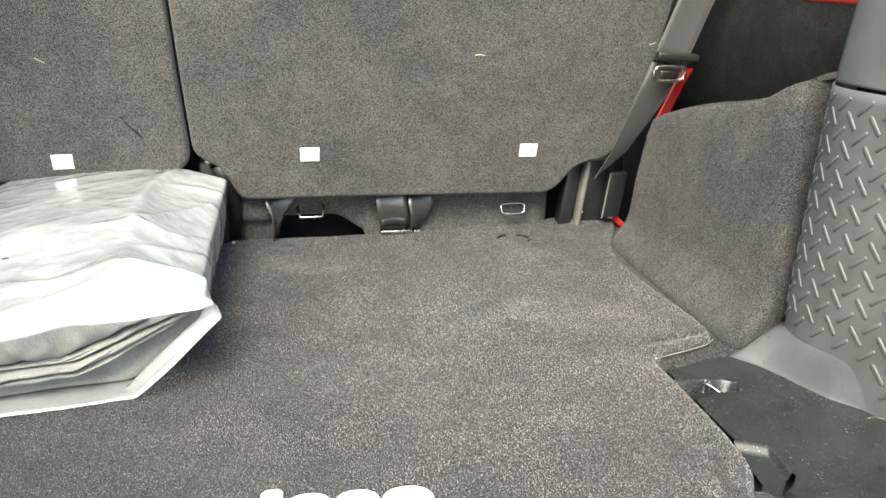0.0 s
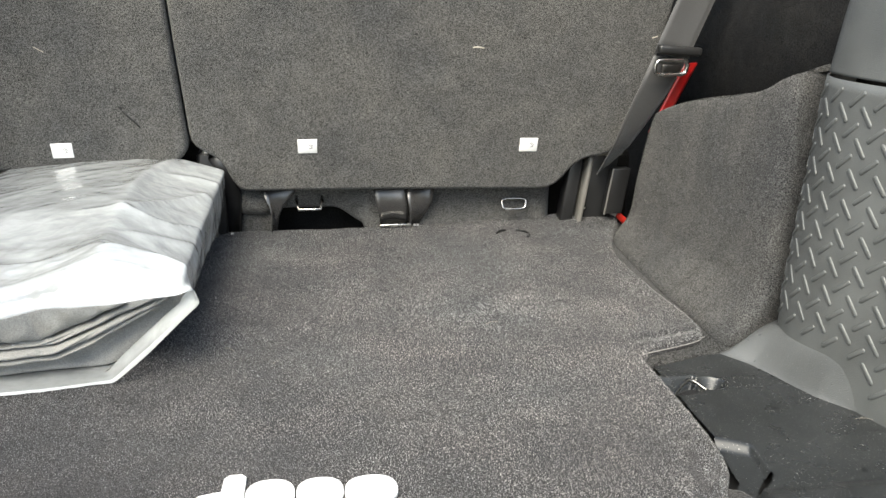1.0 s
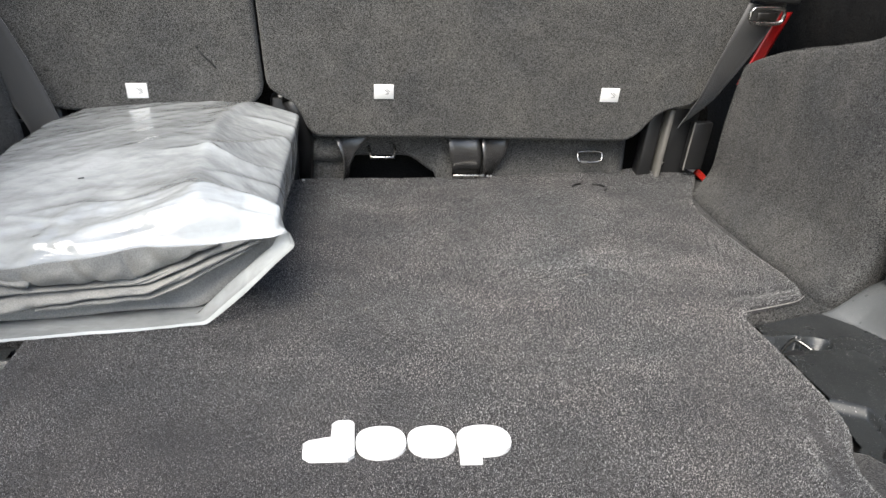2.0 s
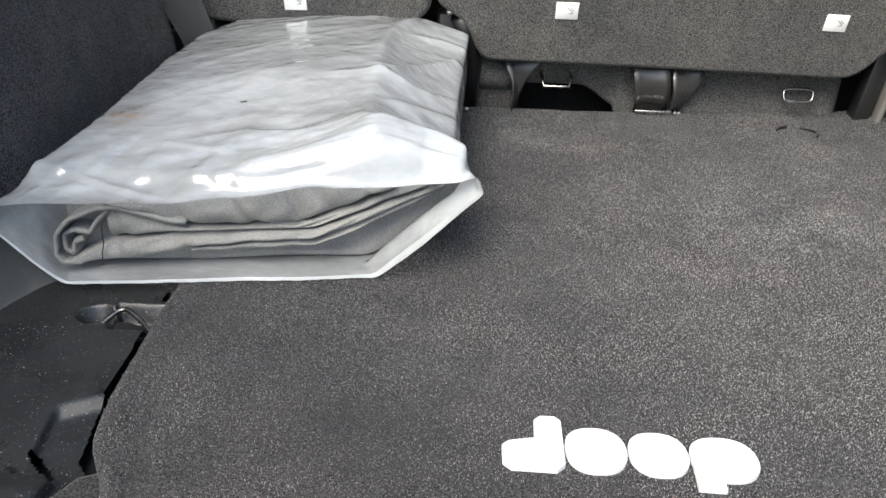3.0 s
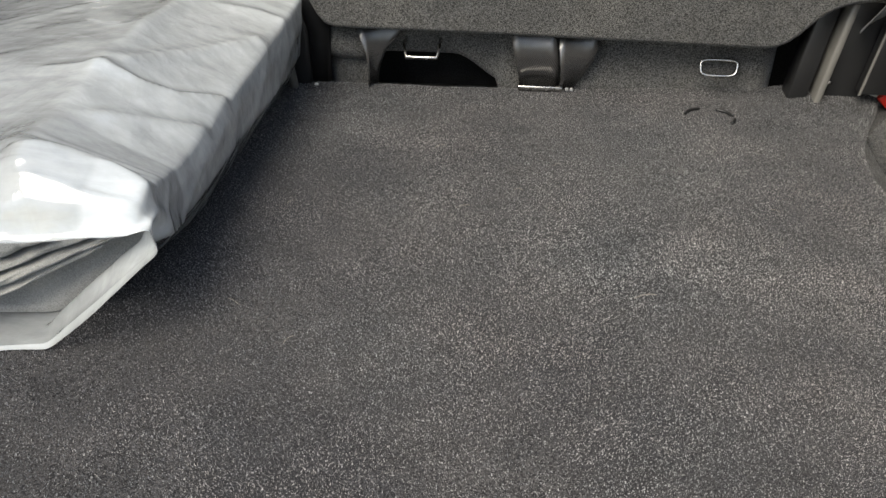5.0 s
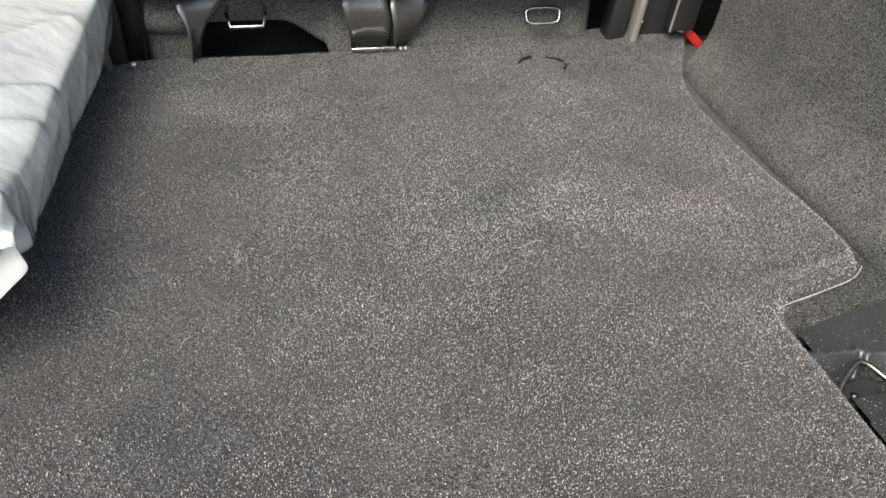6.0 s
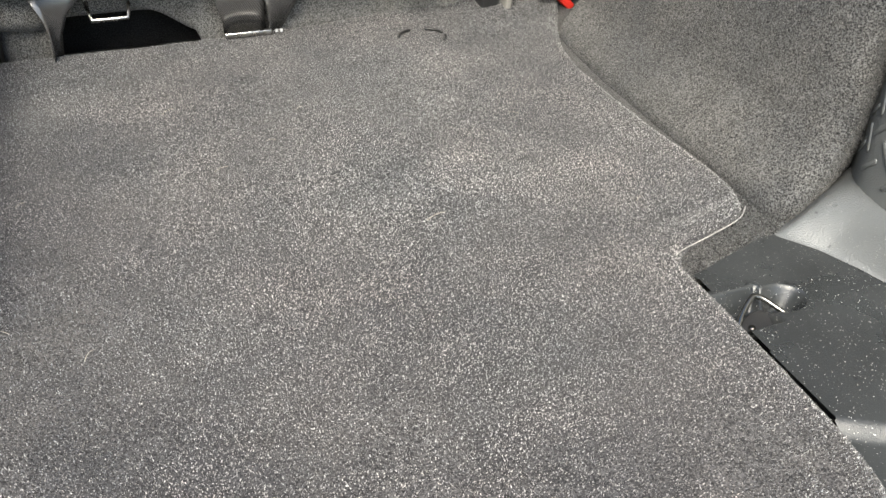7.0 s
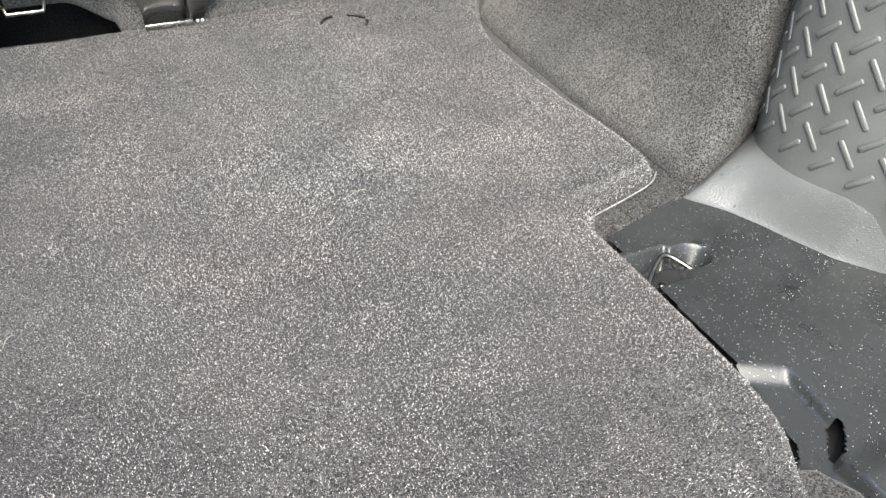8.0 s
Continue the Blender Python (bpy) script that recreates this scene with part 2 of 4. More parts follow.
def spline(points, n):
    """n + 1 points along a Catmull-Rom curve through the points."""
    p = [np.array(q, float) for q in points]
    p = [2 * p[0] - p[1], *p, 2 * p[-1] - p[-2]]
    out = []
    for i in range(n + 1):
        u = i / n * (len(p) - 3)
        k = min(int(u), len(p) - 4)
        t = u - k
        a, b0, c, d = p[k:k + 4]
        out.append(0.5 * (2 * b0 + (c - a) * t + (2 * a - 5 * b0 + 4 * c - d) * t * t + (3 * b0 - a - 3 * c + d) * t ** 3))
    return out


def smooth(a, b0, v):
    t = min(1.0, max(0.0, (v - a) / (b0 - a)))
    return t * t * (3 - 2 * t)


def grid(rows, closed=False):
    """A sheet through rows of points."""
    bm = bmesh.new()
    vs = [[bm.verts.new(p) for p in r] for r in rows]
    for r, s in zip(vs, vs[1:]):
        for i in range(len(r) - (0 if closed else 1)):
            j = (i + 1) % len(r)
            bm.faces.new((r[i], r[j], s[j], s[i]))
    return bm


def box(x0, x1, y0, y1, z0, z1, bevel=0.0, seg=2):
    bm = bmesh.new()
    bmesh.ops.create_cube(bm, size=1.0, matrix=Matrix.Translation(((x0 + x1) / 2, (y0 + y1) / 2, (z0 + z1) / 2)) @ Matrix.Diagonal((x1 - x0, y1 - y0, z1 - z0, 1)))
    if bevel:
        bmesh.ops.bevel(bm, geom=bm.edges[:], offset=bevel, segments=seg, affect="EDGES", profile=0.5)
    return bm


def tube(points, radius, sides=8, closed=False):
    """A round bar along points."""
    pts = [Vector(p) for p in points]
    rows = []
    up = Vector((0, 0, 1))
    for i, p in enumerate(pts):
        a = pts[i - 1] if i or closed else pts[0]
        c = pts[(i + 1) % len(pts)] if i + 1 < len(pts) or closed else pts[-1]
        d = (c - a).normalized()
        s = d.cross(up if abs(d.z) < 0.95 else Vector((0, 1, 0))).normalized()
        q = s.cross(d)
        rows.append([p + radius * (math.cos(k * math.tau / sides) * s + math.sin(k * math.tau / sides) * q) for k in range(sides)])
    if closed:
        rows.append(rows[0])
    bm = grid(rows, True)
    if closed:
        bmesh.ops.remove_doubles(bm, verts=bm.verts[:], dist=1e-6)
    else:
        bm.verts.ensure_lookup_table()
        n = len(rows)
        bm.faces.new(bm.verts[:sides])
        bm.faces.new(bm.verts[(n - 1) * sides:])
    return bm


def ribbon(centre, across, thick=0.0016, bow=0.0, cols=6):
    """A flat strap: centre points, and at each the half-width vector."""
    rows_t, rows_b = [], []
    cs = [Vector(c) for c in centre]
    for i, (c, a) in enumerate(zip(cs, across)):
        a = Vector(a)
        d = (cs[min(i + 1, len(cs) - 1)] - cs[max(i - 1, 0)]).normalized()
        nrm = a.cross(d).normalized()
        top, bot = [], []
        for k in range(cols + 1):
            u = 2 * k / cols - 1
            p = c + a * u + nrm * bow * (1 - u * u)
            top.append(p + nrm * thick / 2)
            bot.append(p - nrm * thick / 2)
        rows_t.append(top + bot[::-1])
    bm = grid(rows_t, True)
    bm.verts.ensure_lookup_table()
    n = 2 * (cols + 1)
    bm.faces.new(bm.verts[:n])
    bm.faces.new(bm.verts[-n:])
    return bm


def split_face(bm, face, a, b0, step):
    """Cuts a large flat face into cells along two axes."""
    cos = [v.co.copy() for v in face.verts]
    faces = [face]
    for axis in (a, b0):
        lo, hi = min(c[axis] for c in cos), max(c[axis] for c in cos)
        n = Vector([1.0 if i == axis else 0.0 for i in range(3)])
        for k in range(1, int((hi - lo) / step) + 1):
            p = n * (lo + k * step)
            geom = set(faces) | {e for f in faces for e in f.edges} | {v for f in faces for v in f.verts}
            made = bmesh.ops.bisect_plane(bm, geom=list(geom), plane_co=p, plane_no=n, dist=1e-6)["geom"]
            faces = list({f for f in made if isinstance(f, bmesh.types.BMFace)} | {f for f in faces if f.is_valid})
    bmesh.ops.triangulate(bm, faces=[f for f in faces if len(f.verts) > 4])


def slab(outline, z_of, thick, roll=0.006, step=0.0):
    """A flat plate with that outline (anticlockwise) and rolled edges; z_of(x, y) gives its top."""
    bm = bmesh.new()
    n = len(outline)
    P = [np.array(p, float) for p in outline]
    inward = []
    for i in range(n):
        d = P[(i + 1) % n] - P[i - 1]
        d = d / np.linalg.norm(d)
        inward.append(np.array((-d[1], d[0])))
    rings = []
    for off, drop in ((0.0, thick), (0.0, roll * 0.85), (roll * 0.3, roll * 0.3), (roll, 0.0), (roll * 1.4, 0.0), (roll * 1.8, 0.0)):
        ring = []
        for p, q in zip(P, inward):
            xy = p + q * off
            ring.append(bm.verts.new((xy[0], xy[1], z_of(xy[0], xy[1]) - drop)))
        rings.append(ring)
    for r, s in zip(rings, rings[1:]):
        for i in range(n):
            bm.faces.new((r[i], r[(i + 1) % n], s[(i + 1) % n], s[i]))
    top = bm.faces.new(rings[-1])
    bm.faces.new(rings[0][::-1])
    if step:
        split_face(bm, top, 0, 1, step)
    return bm


def mirrored(points):
    return [(-x, *rest) for x, *rest in points]


# ---- structure: ground outside, car shell ----
thing("ground", box(-40, 40, -40, 40, -0.95, -0.80), ASPHALT, "grey asphalt ground round the parked car", "ground", kind="structure", smooth=False)

# side walls of the open-topped tub; unseen upper part added to shade the left
for side, name in ((-1, "wall_left"), (1, "wall_right")):
    bm = bmesh.new()
    for y0, y1, z0, z1 in ((0.30, 3.2, -0.80, 0.95),):
        b2 = box(0.76, 0.80, y0, y1, z0, z1)
        me = bpy.data.meshes.new("tmp")
        b2.to_mesh(me)
        b2.free()
        bm.from_mesh(me)
        bpy.data.meshes.remove(me)
    if side < 0:
        bmesh.ops.scale(bm, vec=(-1, 1, 1), verts=bm.verts)
    thing(name, bm, DARK_CARPET, "dark carpeted side wall of the load space, raised unseen to block light", "wall", kind="structure", smooth=False)
thing("wall_front", box(-0.80, 0.80, 3.2, 3.24, -0.80, 0.55), DARK_CARPET, "dark dashboard wall far ahead of the seats", "wall", kind="structure", smooth=False)
thing("wall_rear", box(-0.758, 0.758, 0.30, 0.328, -0.80, -0.03), DARK_CARPET, "dark body below the load floor edge", "wall", kind="structure", smooth=False)
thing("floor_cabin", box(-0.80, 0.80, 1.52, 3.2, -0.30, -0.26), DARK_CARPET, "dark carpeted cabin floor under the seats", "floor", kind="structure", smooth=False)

# ---- plan of the load space (right half; the left mirrors it) ----
COLUMN = [(0.690, 0.985), (0.650, 0.958), (0.622, 0.934), (0.603, 0.914), (0.590, 0.895), (0.5835, 0.872), (0.5815, 0.848), (0.5835, 0.820), (0.5890, 0.790), (0.5990, 0.757), (0.612, 0.715), (0.632, 0.655), (0.660, 0.585), (0.700, 0.500), (0.735, 0.420), (0.755, 0.330)]
column_line = spline(COLUMN, 150)


def column_x(y):
    ys = [p[1] for p in column_line][::-1]
    xs = [p[0] for p in column_line][::-1]
    return float(np.interp(y, ys, xs))


def ledge_x(y):
    return float(np.interp(y, [0.30, 0.70, 0.745, 0.78, 0.814, 0.841, 0.871, 0.904, 0.916, 0.930, 0.96], [0.80, 0.619, 0.602, 0.577, 0.565, 0.556, 0.544, 0.520, 0.540, 0.580, 0.65]))


def floor_z(x, y, ledge=True):
    """Moulded floor beside the mat: ledge up to the corner trim, a sunken panel and the tie-down cup."""
    z = -0.010
    a, c = ledge_x(y), column_x(y)
    if ledge and c > a:
        h = float(np.interp(y, [0.70, 0.72, 0.74, 0.77, 0.79, 0.82, 0.856, 0.895, 0.93, 0.97], [0.0, 0.012, 0.028, 0.048, 0.051, 0.047, 0.043, 0.042, 0.034, 0.03]))
        z += h * smooth(0.0, 0.95, (x - a) / (c - a + 0.004)) ** 0.8
    # sunken panel next to the mat
    edge = float(np.interp(y, [0.40, 0.618, 0.644, 0.697], [0.412, 0.416, 0.441, 0.448]))
    sunk = smooth(0.003, -0.002, x - edge) * min(1.0, max(0.0, (0.714 - y - 0.55 * (x - 0.42)) / 0.012))
    z -= 0.0085 * sunk
    # raised tail beyond the panel
    z += 0.006 * smooth(0.625, 0.60, y) * smooth(0.0, 0.004, x - edge)
    # open slit at the corner of the panel
    z -= 0.04 * (0.624 < y < 0.646 and abs(x - edge) < 0.0035)
    # cup under the tie-down ring: a slot from under the mat with a rounded lobe at its end
    slot = max(abs(y - 0.829) - 0.0225, x - 0.462 + 0.25 * abs(y - 0.84))
    lobe = (math.hypot((x - 0.470) / 1.25, y - 0.831) - 0.0165)
    z -= 0.019 * min(1.0, max(0.0, -min(slot, lobe)) / 0.0095)
    # dark gap along the mat
    mat_edge = float(np.interp(y, [0.60, 0.618, 0.645, 0.70, 0.827, 0.893], [0.372, 0.380, 0.402, 0.410, 0.413, 0.4115]))
    z -= 0.035 * (x < mat_edge + 0.0072 * smooth(0.600, 0.650, y)) * (0.603 < y < 0.900) * (not 0.806 < y < 0.858)
    return z + 0.0006 * noise.noise((x * 30, y * 30, 0))


for side, name in ((-1, "floor_left"), (1, "floor_right")):
    rows = []
    fine_y = [0.33 + 0.003 * j for j in range(154)] + [0.792 + 0.0012 * j for j in range(65)] + [0.870 + 0.003 * j for j in range(36)]
    for j in range(len(fine_y)):
        y = fine_y[j]
        rows.append([(side * x, y, floor_z(x, y, False) - 0.002 * smooth(0.004, 0.008, x - ledge_x(y))) for x in [0.36 + i * 0.0016 for i in range(228)]])
    bm = grid(rows)
    # the panel ends in a free lip along the mat
    bmesh.ops.delete(bm, geom=[f for f in bm.faces if min(v.co.z for v in f.verts) < -0.0415], context="FACES")
    thing(name, bm, FLOOR_PLASTIC, "dusty black moulded plastic floor beside the mat", "floor", kind="structure")

thing("floor", box(-0.78, 0.78, 0.33, 1.56, -0.06, -0.032), BLACK_PLASTIC, "black load floor under the carpet mat", "floor", kind="structure", smooth=False)
pts = [(-0.57, 0.906), (-0.50, 0.902), (-0.43, 0.880), (-0.36, 0.86), (0.36, 0.86), (0.43, 0.880), (0.50, 0.902), (0.57, 0.906), (0.66, 0.95), (0.70, 1.49), (-0.70, 1.49), (-0.66, 0.95)]
thing("floor_carpet", slab(pts, lambda x, y: -0.0090, 0.018, 0.004), UNDER_CARPET, "dark carpet lining under the loose mat", "floor", kind="structure")
pts = [(-0.412, 0.35), (0.412, 0.35), (0.412, 0.598), (0.400, 0.622), (0.36, 0.64), (-0.36, 0.64), (-0.400, 0.622), (-0.412, 0.598)]
thing("floor_carpet", slab(pts, lambda x, y: -0.0085, 0.018, 0.004), UNDER_CARPET, "dark carpet lining under the loose mat", "floor", kind="structure")

# ---- corner trims with raised tread bars ----
LEAN = 0.050


def trim_point(s, z):
    u = s * 150
    k = min(int(u), 149)
    p = column_line[k] + (column_line[k + 1] - column_line[k]) * (u - k)
    return Vector((p[0] + LEAN * max(0.0, z - 0.08), p[1], z))


def capsule_bar(length, width, height):
    bm = bmesh.new()
    rings = []
    for f, h in ((1.0, 0.0), (0.88, 0.6), (0.55, 1.0)):
        r, ring = width / 2 * f, []
        for k in range(12):
            a = math.tau * k / 12 + math.tau / 24
            cx = (length - width) / 2 * (1 if math.cos(a) > 0 else -1)
            ring.append(bm.verts.new((cx + r * math.cos(a), r * math.sin(a), height * h)))
        rings.append(ring)
    for r, s in zip(rings, rings[1:]):
        for k in range(12):
            bm.faces.new((r[k], r[(k + 1) % 12], s[(k + 1) % 12], s[k]))
    bm.faces.new(rings[-1])
    return bm


bar_mesh = mesh_of("tread_bar", capsule_bar(0.0262, 0.0056, 0.0013), TRIM_PLASTIC)
arc = [0.0]
for a, c in zip(column_line, column_line[1:]):
    arc.append(arc[-1] + float(np.linalg.norm(c - a)))
trims = []
for side in (-1, 1):
    root = thing("corner_trim", None, None, "dark grey plastic corner trim with raised tread pattern", "trim panel", "corner trims")
    root.location = (side * 0.62, 0.7, -0.03)

    def local(p, root=root, side=side):
        return Vector((side * p.x, p.y, p.z)) - root.location

    bm = grid([[local(trim_point(i / 150, z)) for i in range(151)] for z in [-0.03 + k * 0.0125 for k in range(31)]])
    low = part("lower_panel", bm, TRIM_PLASTIC, root)
    backed(low, 0.003, (-side, 0, 0))
    bm = grid([[local(trim_point(i / 150, z) + Vector((0.0025 + 0.10 * max(0, z - 0.36), 0, 0))) for i in range(151)] for z in (0.349, 0.352, 0.40, 0.46, 0.52, 0.58)])
    up = part("upper_panel", bm, TRIM_PLASTIC, root, "smooth grey upper trim panel")
    backed(up, 0.003, (-side, 0, 0))
    rows = []
    for j in range(78):
        y = 0.704 + j * 0.003
        a, c = ledge_x(y), column_x(y) + 0.015
        rows.append([local(Vector((x, y, floor_z(x, y) + 0.0004))) for x in [a + (c - a) * k / 24 for k in range(25)]])
    part("ledge", grid(rows), LEDGE_PLASTIC, root, "smooth grey moulded ledge at the foot of the trim")
    trims.append((side, root))

left_trim = trims[0][1]
streak = [Vector((-(column_x(0.819 - 0.05 * (0.13 - z) ** 1.2) + LEAN * max(0.0, z - 0.08)) + 0.0012, 0.819 - 0.05 * (0.13 - z) ** 1.2, z)) - left_trim.location for z in [0.130 - 0.005 * k for k in range(22)]]
part("rub_mark", ribbon(streak, [(0, 0.0006 + 0.0016 * math.sin(math.pi * min(1.0, (k + 1) / 12)), 0) for k in range(22)], 0.0004, 0.0, 2), BLACK_PLASTIC, left_trim, "thin dark streak down the trim")

# ---- wheel arch covers ----
FOOT = spline([(0.74, 1.425), (0.66, 1.418), (0.596, 1.408), (0.552, 1.378), (0.538, 1.28), (0.533, 1.15), (0.533, 1.03), (0.530, 0.970), (0.531, 0.935), (0.547, 0.914), (0.588, 0.924), (0.640, 0.950), (0.70, 0.970)], 90)
CREST = spline([(0.74, 1.41, 0.20), (0.67, 1.40, 0.205), (0.620, 1.380, 0.215), (0.596, 1.335, 0.232), (0.598, 1.24, 0.262), (0.602, 1.14, 0.283), (0.606, 1.05, 0.303), (0.612, 1.00, 0.328), (0.622, 0.982, 0.338), (0.640, 0.980, 0.342), (0.670, 0.988, 0.344), (0.72, 1.000, 0.346)], 90)
for side in (-1, 1):
    rows = []
    for f, c in zip(FOOT, CREST):
        foot, crest = Vector((f[0], f[1], -0.012)), Vector(c)
        if side < 0:
            push = Vector((-0.022, 0.015, 0.0)) * smooth(1.24, 1.36, foot.y)
            foot, crest = foot + push, crest + push
        row = []
        for k in range(25):
            u = k / 24
            # flared foot, slightly bulging wall, rounded shoulder
            p = Vector((foot.x + (crest.x - foot.x) * (0.5 * smooth(0.0, 0.16, u) + 0.5 * u + 0.04 * math.sin(math.pi * u)), foot.y + (crest.y - foot.y) * u, foot.z + (crest.z - foot.z) * math.sin(u * math.pi / 2 * 0.93) / math.sin(math.pi / 2 * 0.93)))
            row.append(p)
        for k in range(1, 9):
            v = k / 8
            row.append(Vector((crest.x + (0.79 - crest.x) * v, crest.y, crest.z + 0.012 * math.sin(v * math.pi) * (1 - v))))
        rows.append([(side * (p.x + 0.0025 * noise.noise(p * 14)), p.y, p.z + 0.002 * noise.noise(p * 11)) for p in row])
    arch = thing("wheel_arch_cover", grid(rows), ARCH_CARPET, "charcoal carpet moulded over the wheel arch", "wheel arch", "wheel arch covers")
    backed(arch, 0.004, (-side, 0, 0.5))
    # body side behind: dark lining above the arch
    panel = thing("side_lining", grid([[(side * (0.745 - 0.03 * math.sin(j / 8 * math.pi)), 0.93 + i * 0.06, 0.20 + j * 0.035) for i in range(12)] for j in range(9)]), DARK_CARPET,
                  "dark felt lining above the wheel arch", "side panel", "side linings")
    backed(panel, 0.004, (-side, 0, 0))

# ---- loose carpet mat ----
RIGHT = [(0.372, 0.36), (0.372, 0.590), (0.380, 0.618), (0.402, 0.645), (0.410, 0.700), (0.413, 0.827), (0.411, 0.890), (0.419, 0.903), (0.460, 0.915), (0.500, 0.929), (0.519, 0.944), (0.528, 0.972),
         (0.529, 1.020), (0.521, 1.110), (0.522, 1.272), (0.535, 1.337), (0.562, 1.400), (0.590, 1.450), (0.600, 1.490), (0.585, 1.513)]
FAR = [(0.506, 1.510), (0.360, 1.497), (0.225, 1.481), (0.090, 1.474), (-0.168, 1.470), (-0.360, 1.478), (-0.506, 1.490)]


def resample(points, step=0.012):
    out = []
    n = len(points)
    for i in range(n):
        a, c = np.array(points[i]), np.array(points[(i + 1) % n])
        m = max(1, int(np.linalg.norm(c - a) / step))
        out += [tuple(a + (c - a) * k / m) for k in range(m)]
    for _ in range(2):
        out = [tuple(0.25 * np.array(out[i - 1]) + 0.5 * np.array(out[i]) + 0.25 * np.array(out[(i + 1) % len(out)])) for i in range(len(out))]
    return out


OUTLINE = resample(RIGHT + FAR + mirrored(RIGHT)[::-1])


def mat_z(x, y):
    """Soft unevenness of the loose mat, and the dents inside its notches."""
    z = 0.0016 * noise.noise((x * 6, y * 6, 3)) + 0.0008 * noise.noise((x * 15, y * 15, 7))
    ax = abs(x)
    z += 0.003 * smooth(1.42, 1.48, y) + 0.010 * smooth(0.43, 0.52, x) * smooth(1.41, 1.49, y)
    if 0.37 < ax < 0.55 and 0.88 < y < 1.0:
        line = 0.938 + (ax - 0.425) * 0.24
        z += (0.0012 * math.exp(-((y - line + 0.014) / 0.010) ** 2) - 0.0026 * math.exp(-((y - line - 0.003) / 0.008) ** 2)) * smooth(0.40, 0.43, ax) * smooth(0.525, 0.505, ax)
    if ax < 0.41 and y < 0.70:
        line = 0.395 + (y - 0.65) * 0.3
        z -= 0.0045 * math.exp(-((ax - line + 0.03) / 0.010) ** 2) * smooth(0.70, 0.66, y)
    return z


mat_root = thing("cargo_mat", None, None, "charcoal carpet cargo mat with white emblem on load floor", "mat")
part("carpet_base", slab(OUTLINE, lambda x, y: 0.0, 0.008, 0.009, 0.012), MAT_CARPET, mat_root)
base = mat_root.children[0].data
bm = bmesh.new()
bm.from_mesh(base)
near = [e for e in bm.edges if all(0.39 < abs(v.co.x) < 0.55 and 0.88 < v.co.y < 1.0 and v.co.z > -0.0005 for v in e.verts)]
bmesh.ops.subdivide_edges(bm, edges=near, cuts=2, use_grid_fill=True)
bm.to_mesh(base)
bm.free()
for v in base.vertices:
    v.co.z += mat_z(v.co.x, v.co.y) * smooth(-0.009, -0.003, v.co.z)

# plain emblem in white stitching: four flat shapes
def flat_shape(points, z0=0.0012, thick=0.0022):
    bm = bmesh.new()
    top = [bm.verts.new((x, y, z0 + thick)) for x, y in points]
    bot = [bm.verts.new((x, y, z0 - 0.002)) for x, y in points]
    n = len(points)
    for i in range(n):
        bm.faces.new((bot[i], bot[(i + 1) % n], top[(i + 1) % n], top[i]))
    bm.faces.new(top)
    return bm


def oval(cx, cy, rx, ry, n=36, a0=0.0, a1=math.tau):
    return [(cx + rx * math.copysign(abs(math.cos(a)) ** 0.85, math.cos(a)), cy + ry * math.copysign(abs(math.sin(a)) ** 0.85, math.sin(a))) for a in [a0 + (a1 - a0) * k / n for k in range(n)]]


EMBLEM = "plain white stitched emblem shape"
hook = [(-0.110, 0.652), (-0.104, 0.646), (-0.072, 0.645), (-0.066, 0.651), (-0.065, 0.698), (-0.069, 0.703), (-0.080, 0.703), (-0.085, 0.698), (-0.086, 0.678), (-0.105, 0.674), (-0.110, 0.669)]
part("emblem", flat_shape([(x + 0.0035, y - 0.0095) for x, y in hook]), LOGO, mat_root, EMBLEM, False)
part("emblem", flat_shape(oval(-0.0390, 0.6585, 0.0220, 0.0232)), LOGO, mat_root, EMBLEM, False)
part("emblem", flat_shape(oval(0.0055, 0.6570, 0.0212, 0.0222)), LOGO, mat_root, EMBLEM, False)
last = oval(0.0518, 0.6545, 0.0240, 0.0222, 36, -1.75, 3.40)
part("emblem", flat_shape(last + [(0.0285, 0.6480), (0.0265, 0.6235), (0.0455, 0.6225)]), LOGO, mat_root, EMBLEM, False)

# cut flap in the mat over the floor latch
for a0, a1 in ((0.25, 1.15), (1.85, 2.85), (5.6, 6.1)):
    part("flap_cut", tube([(0.3685 + 0.030 * math.cos(a0 + (a1 - a0) * k / 10), 1.40 + 0.026 * math.sin(a0 + (a1 - a0) * k / 10), 0.0022) for k in range(11)], 0.0019, 6),
         BLACK_PLASTIC, mat_root, "dark cut round a flap in the carpet")
# pale worn binding at the notch
for s in (-1, 1):
    pts = [p for p in spline([(0.412, 0.896, -0.0035), (0.421, 0.9025, -0.0035), (0.460, 0.9135, -0.003), (0.498, 0.9265, -0.003), (0.518, 0.9425, -0.0035)], 24)]
    part("binding", tube([(s * p[0], p[1], p[2] + 0.001) for p in pts], 0.0006, 6), BINDING, mat_root, "pale frayed edge binding")

# ---- tie-down rings ----
def ring_points(w, d, n=28):
    out = []
    for k in range(n):
        a = math.tau * k / n
        out.append((w / 2 * math.copysign(abs(math.cos(a)) ** 0.5, math.cos(a)), d / 2 * math.copysign(abs(math.sin(a)) ** 0.5, math.sin(a))))
    return out


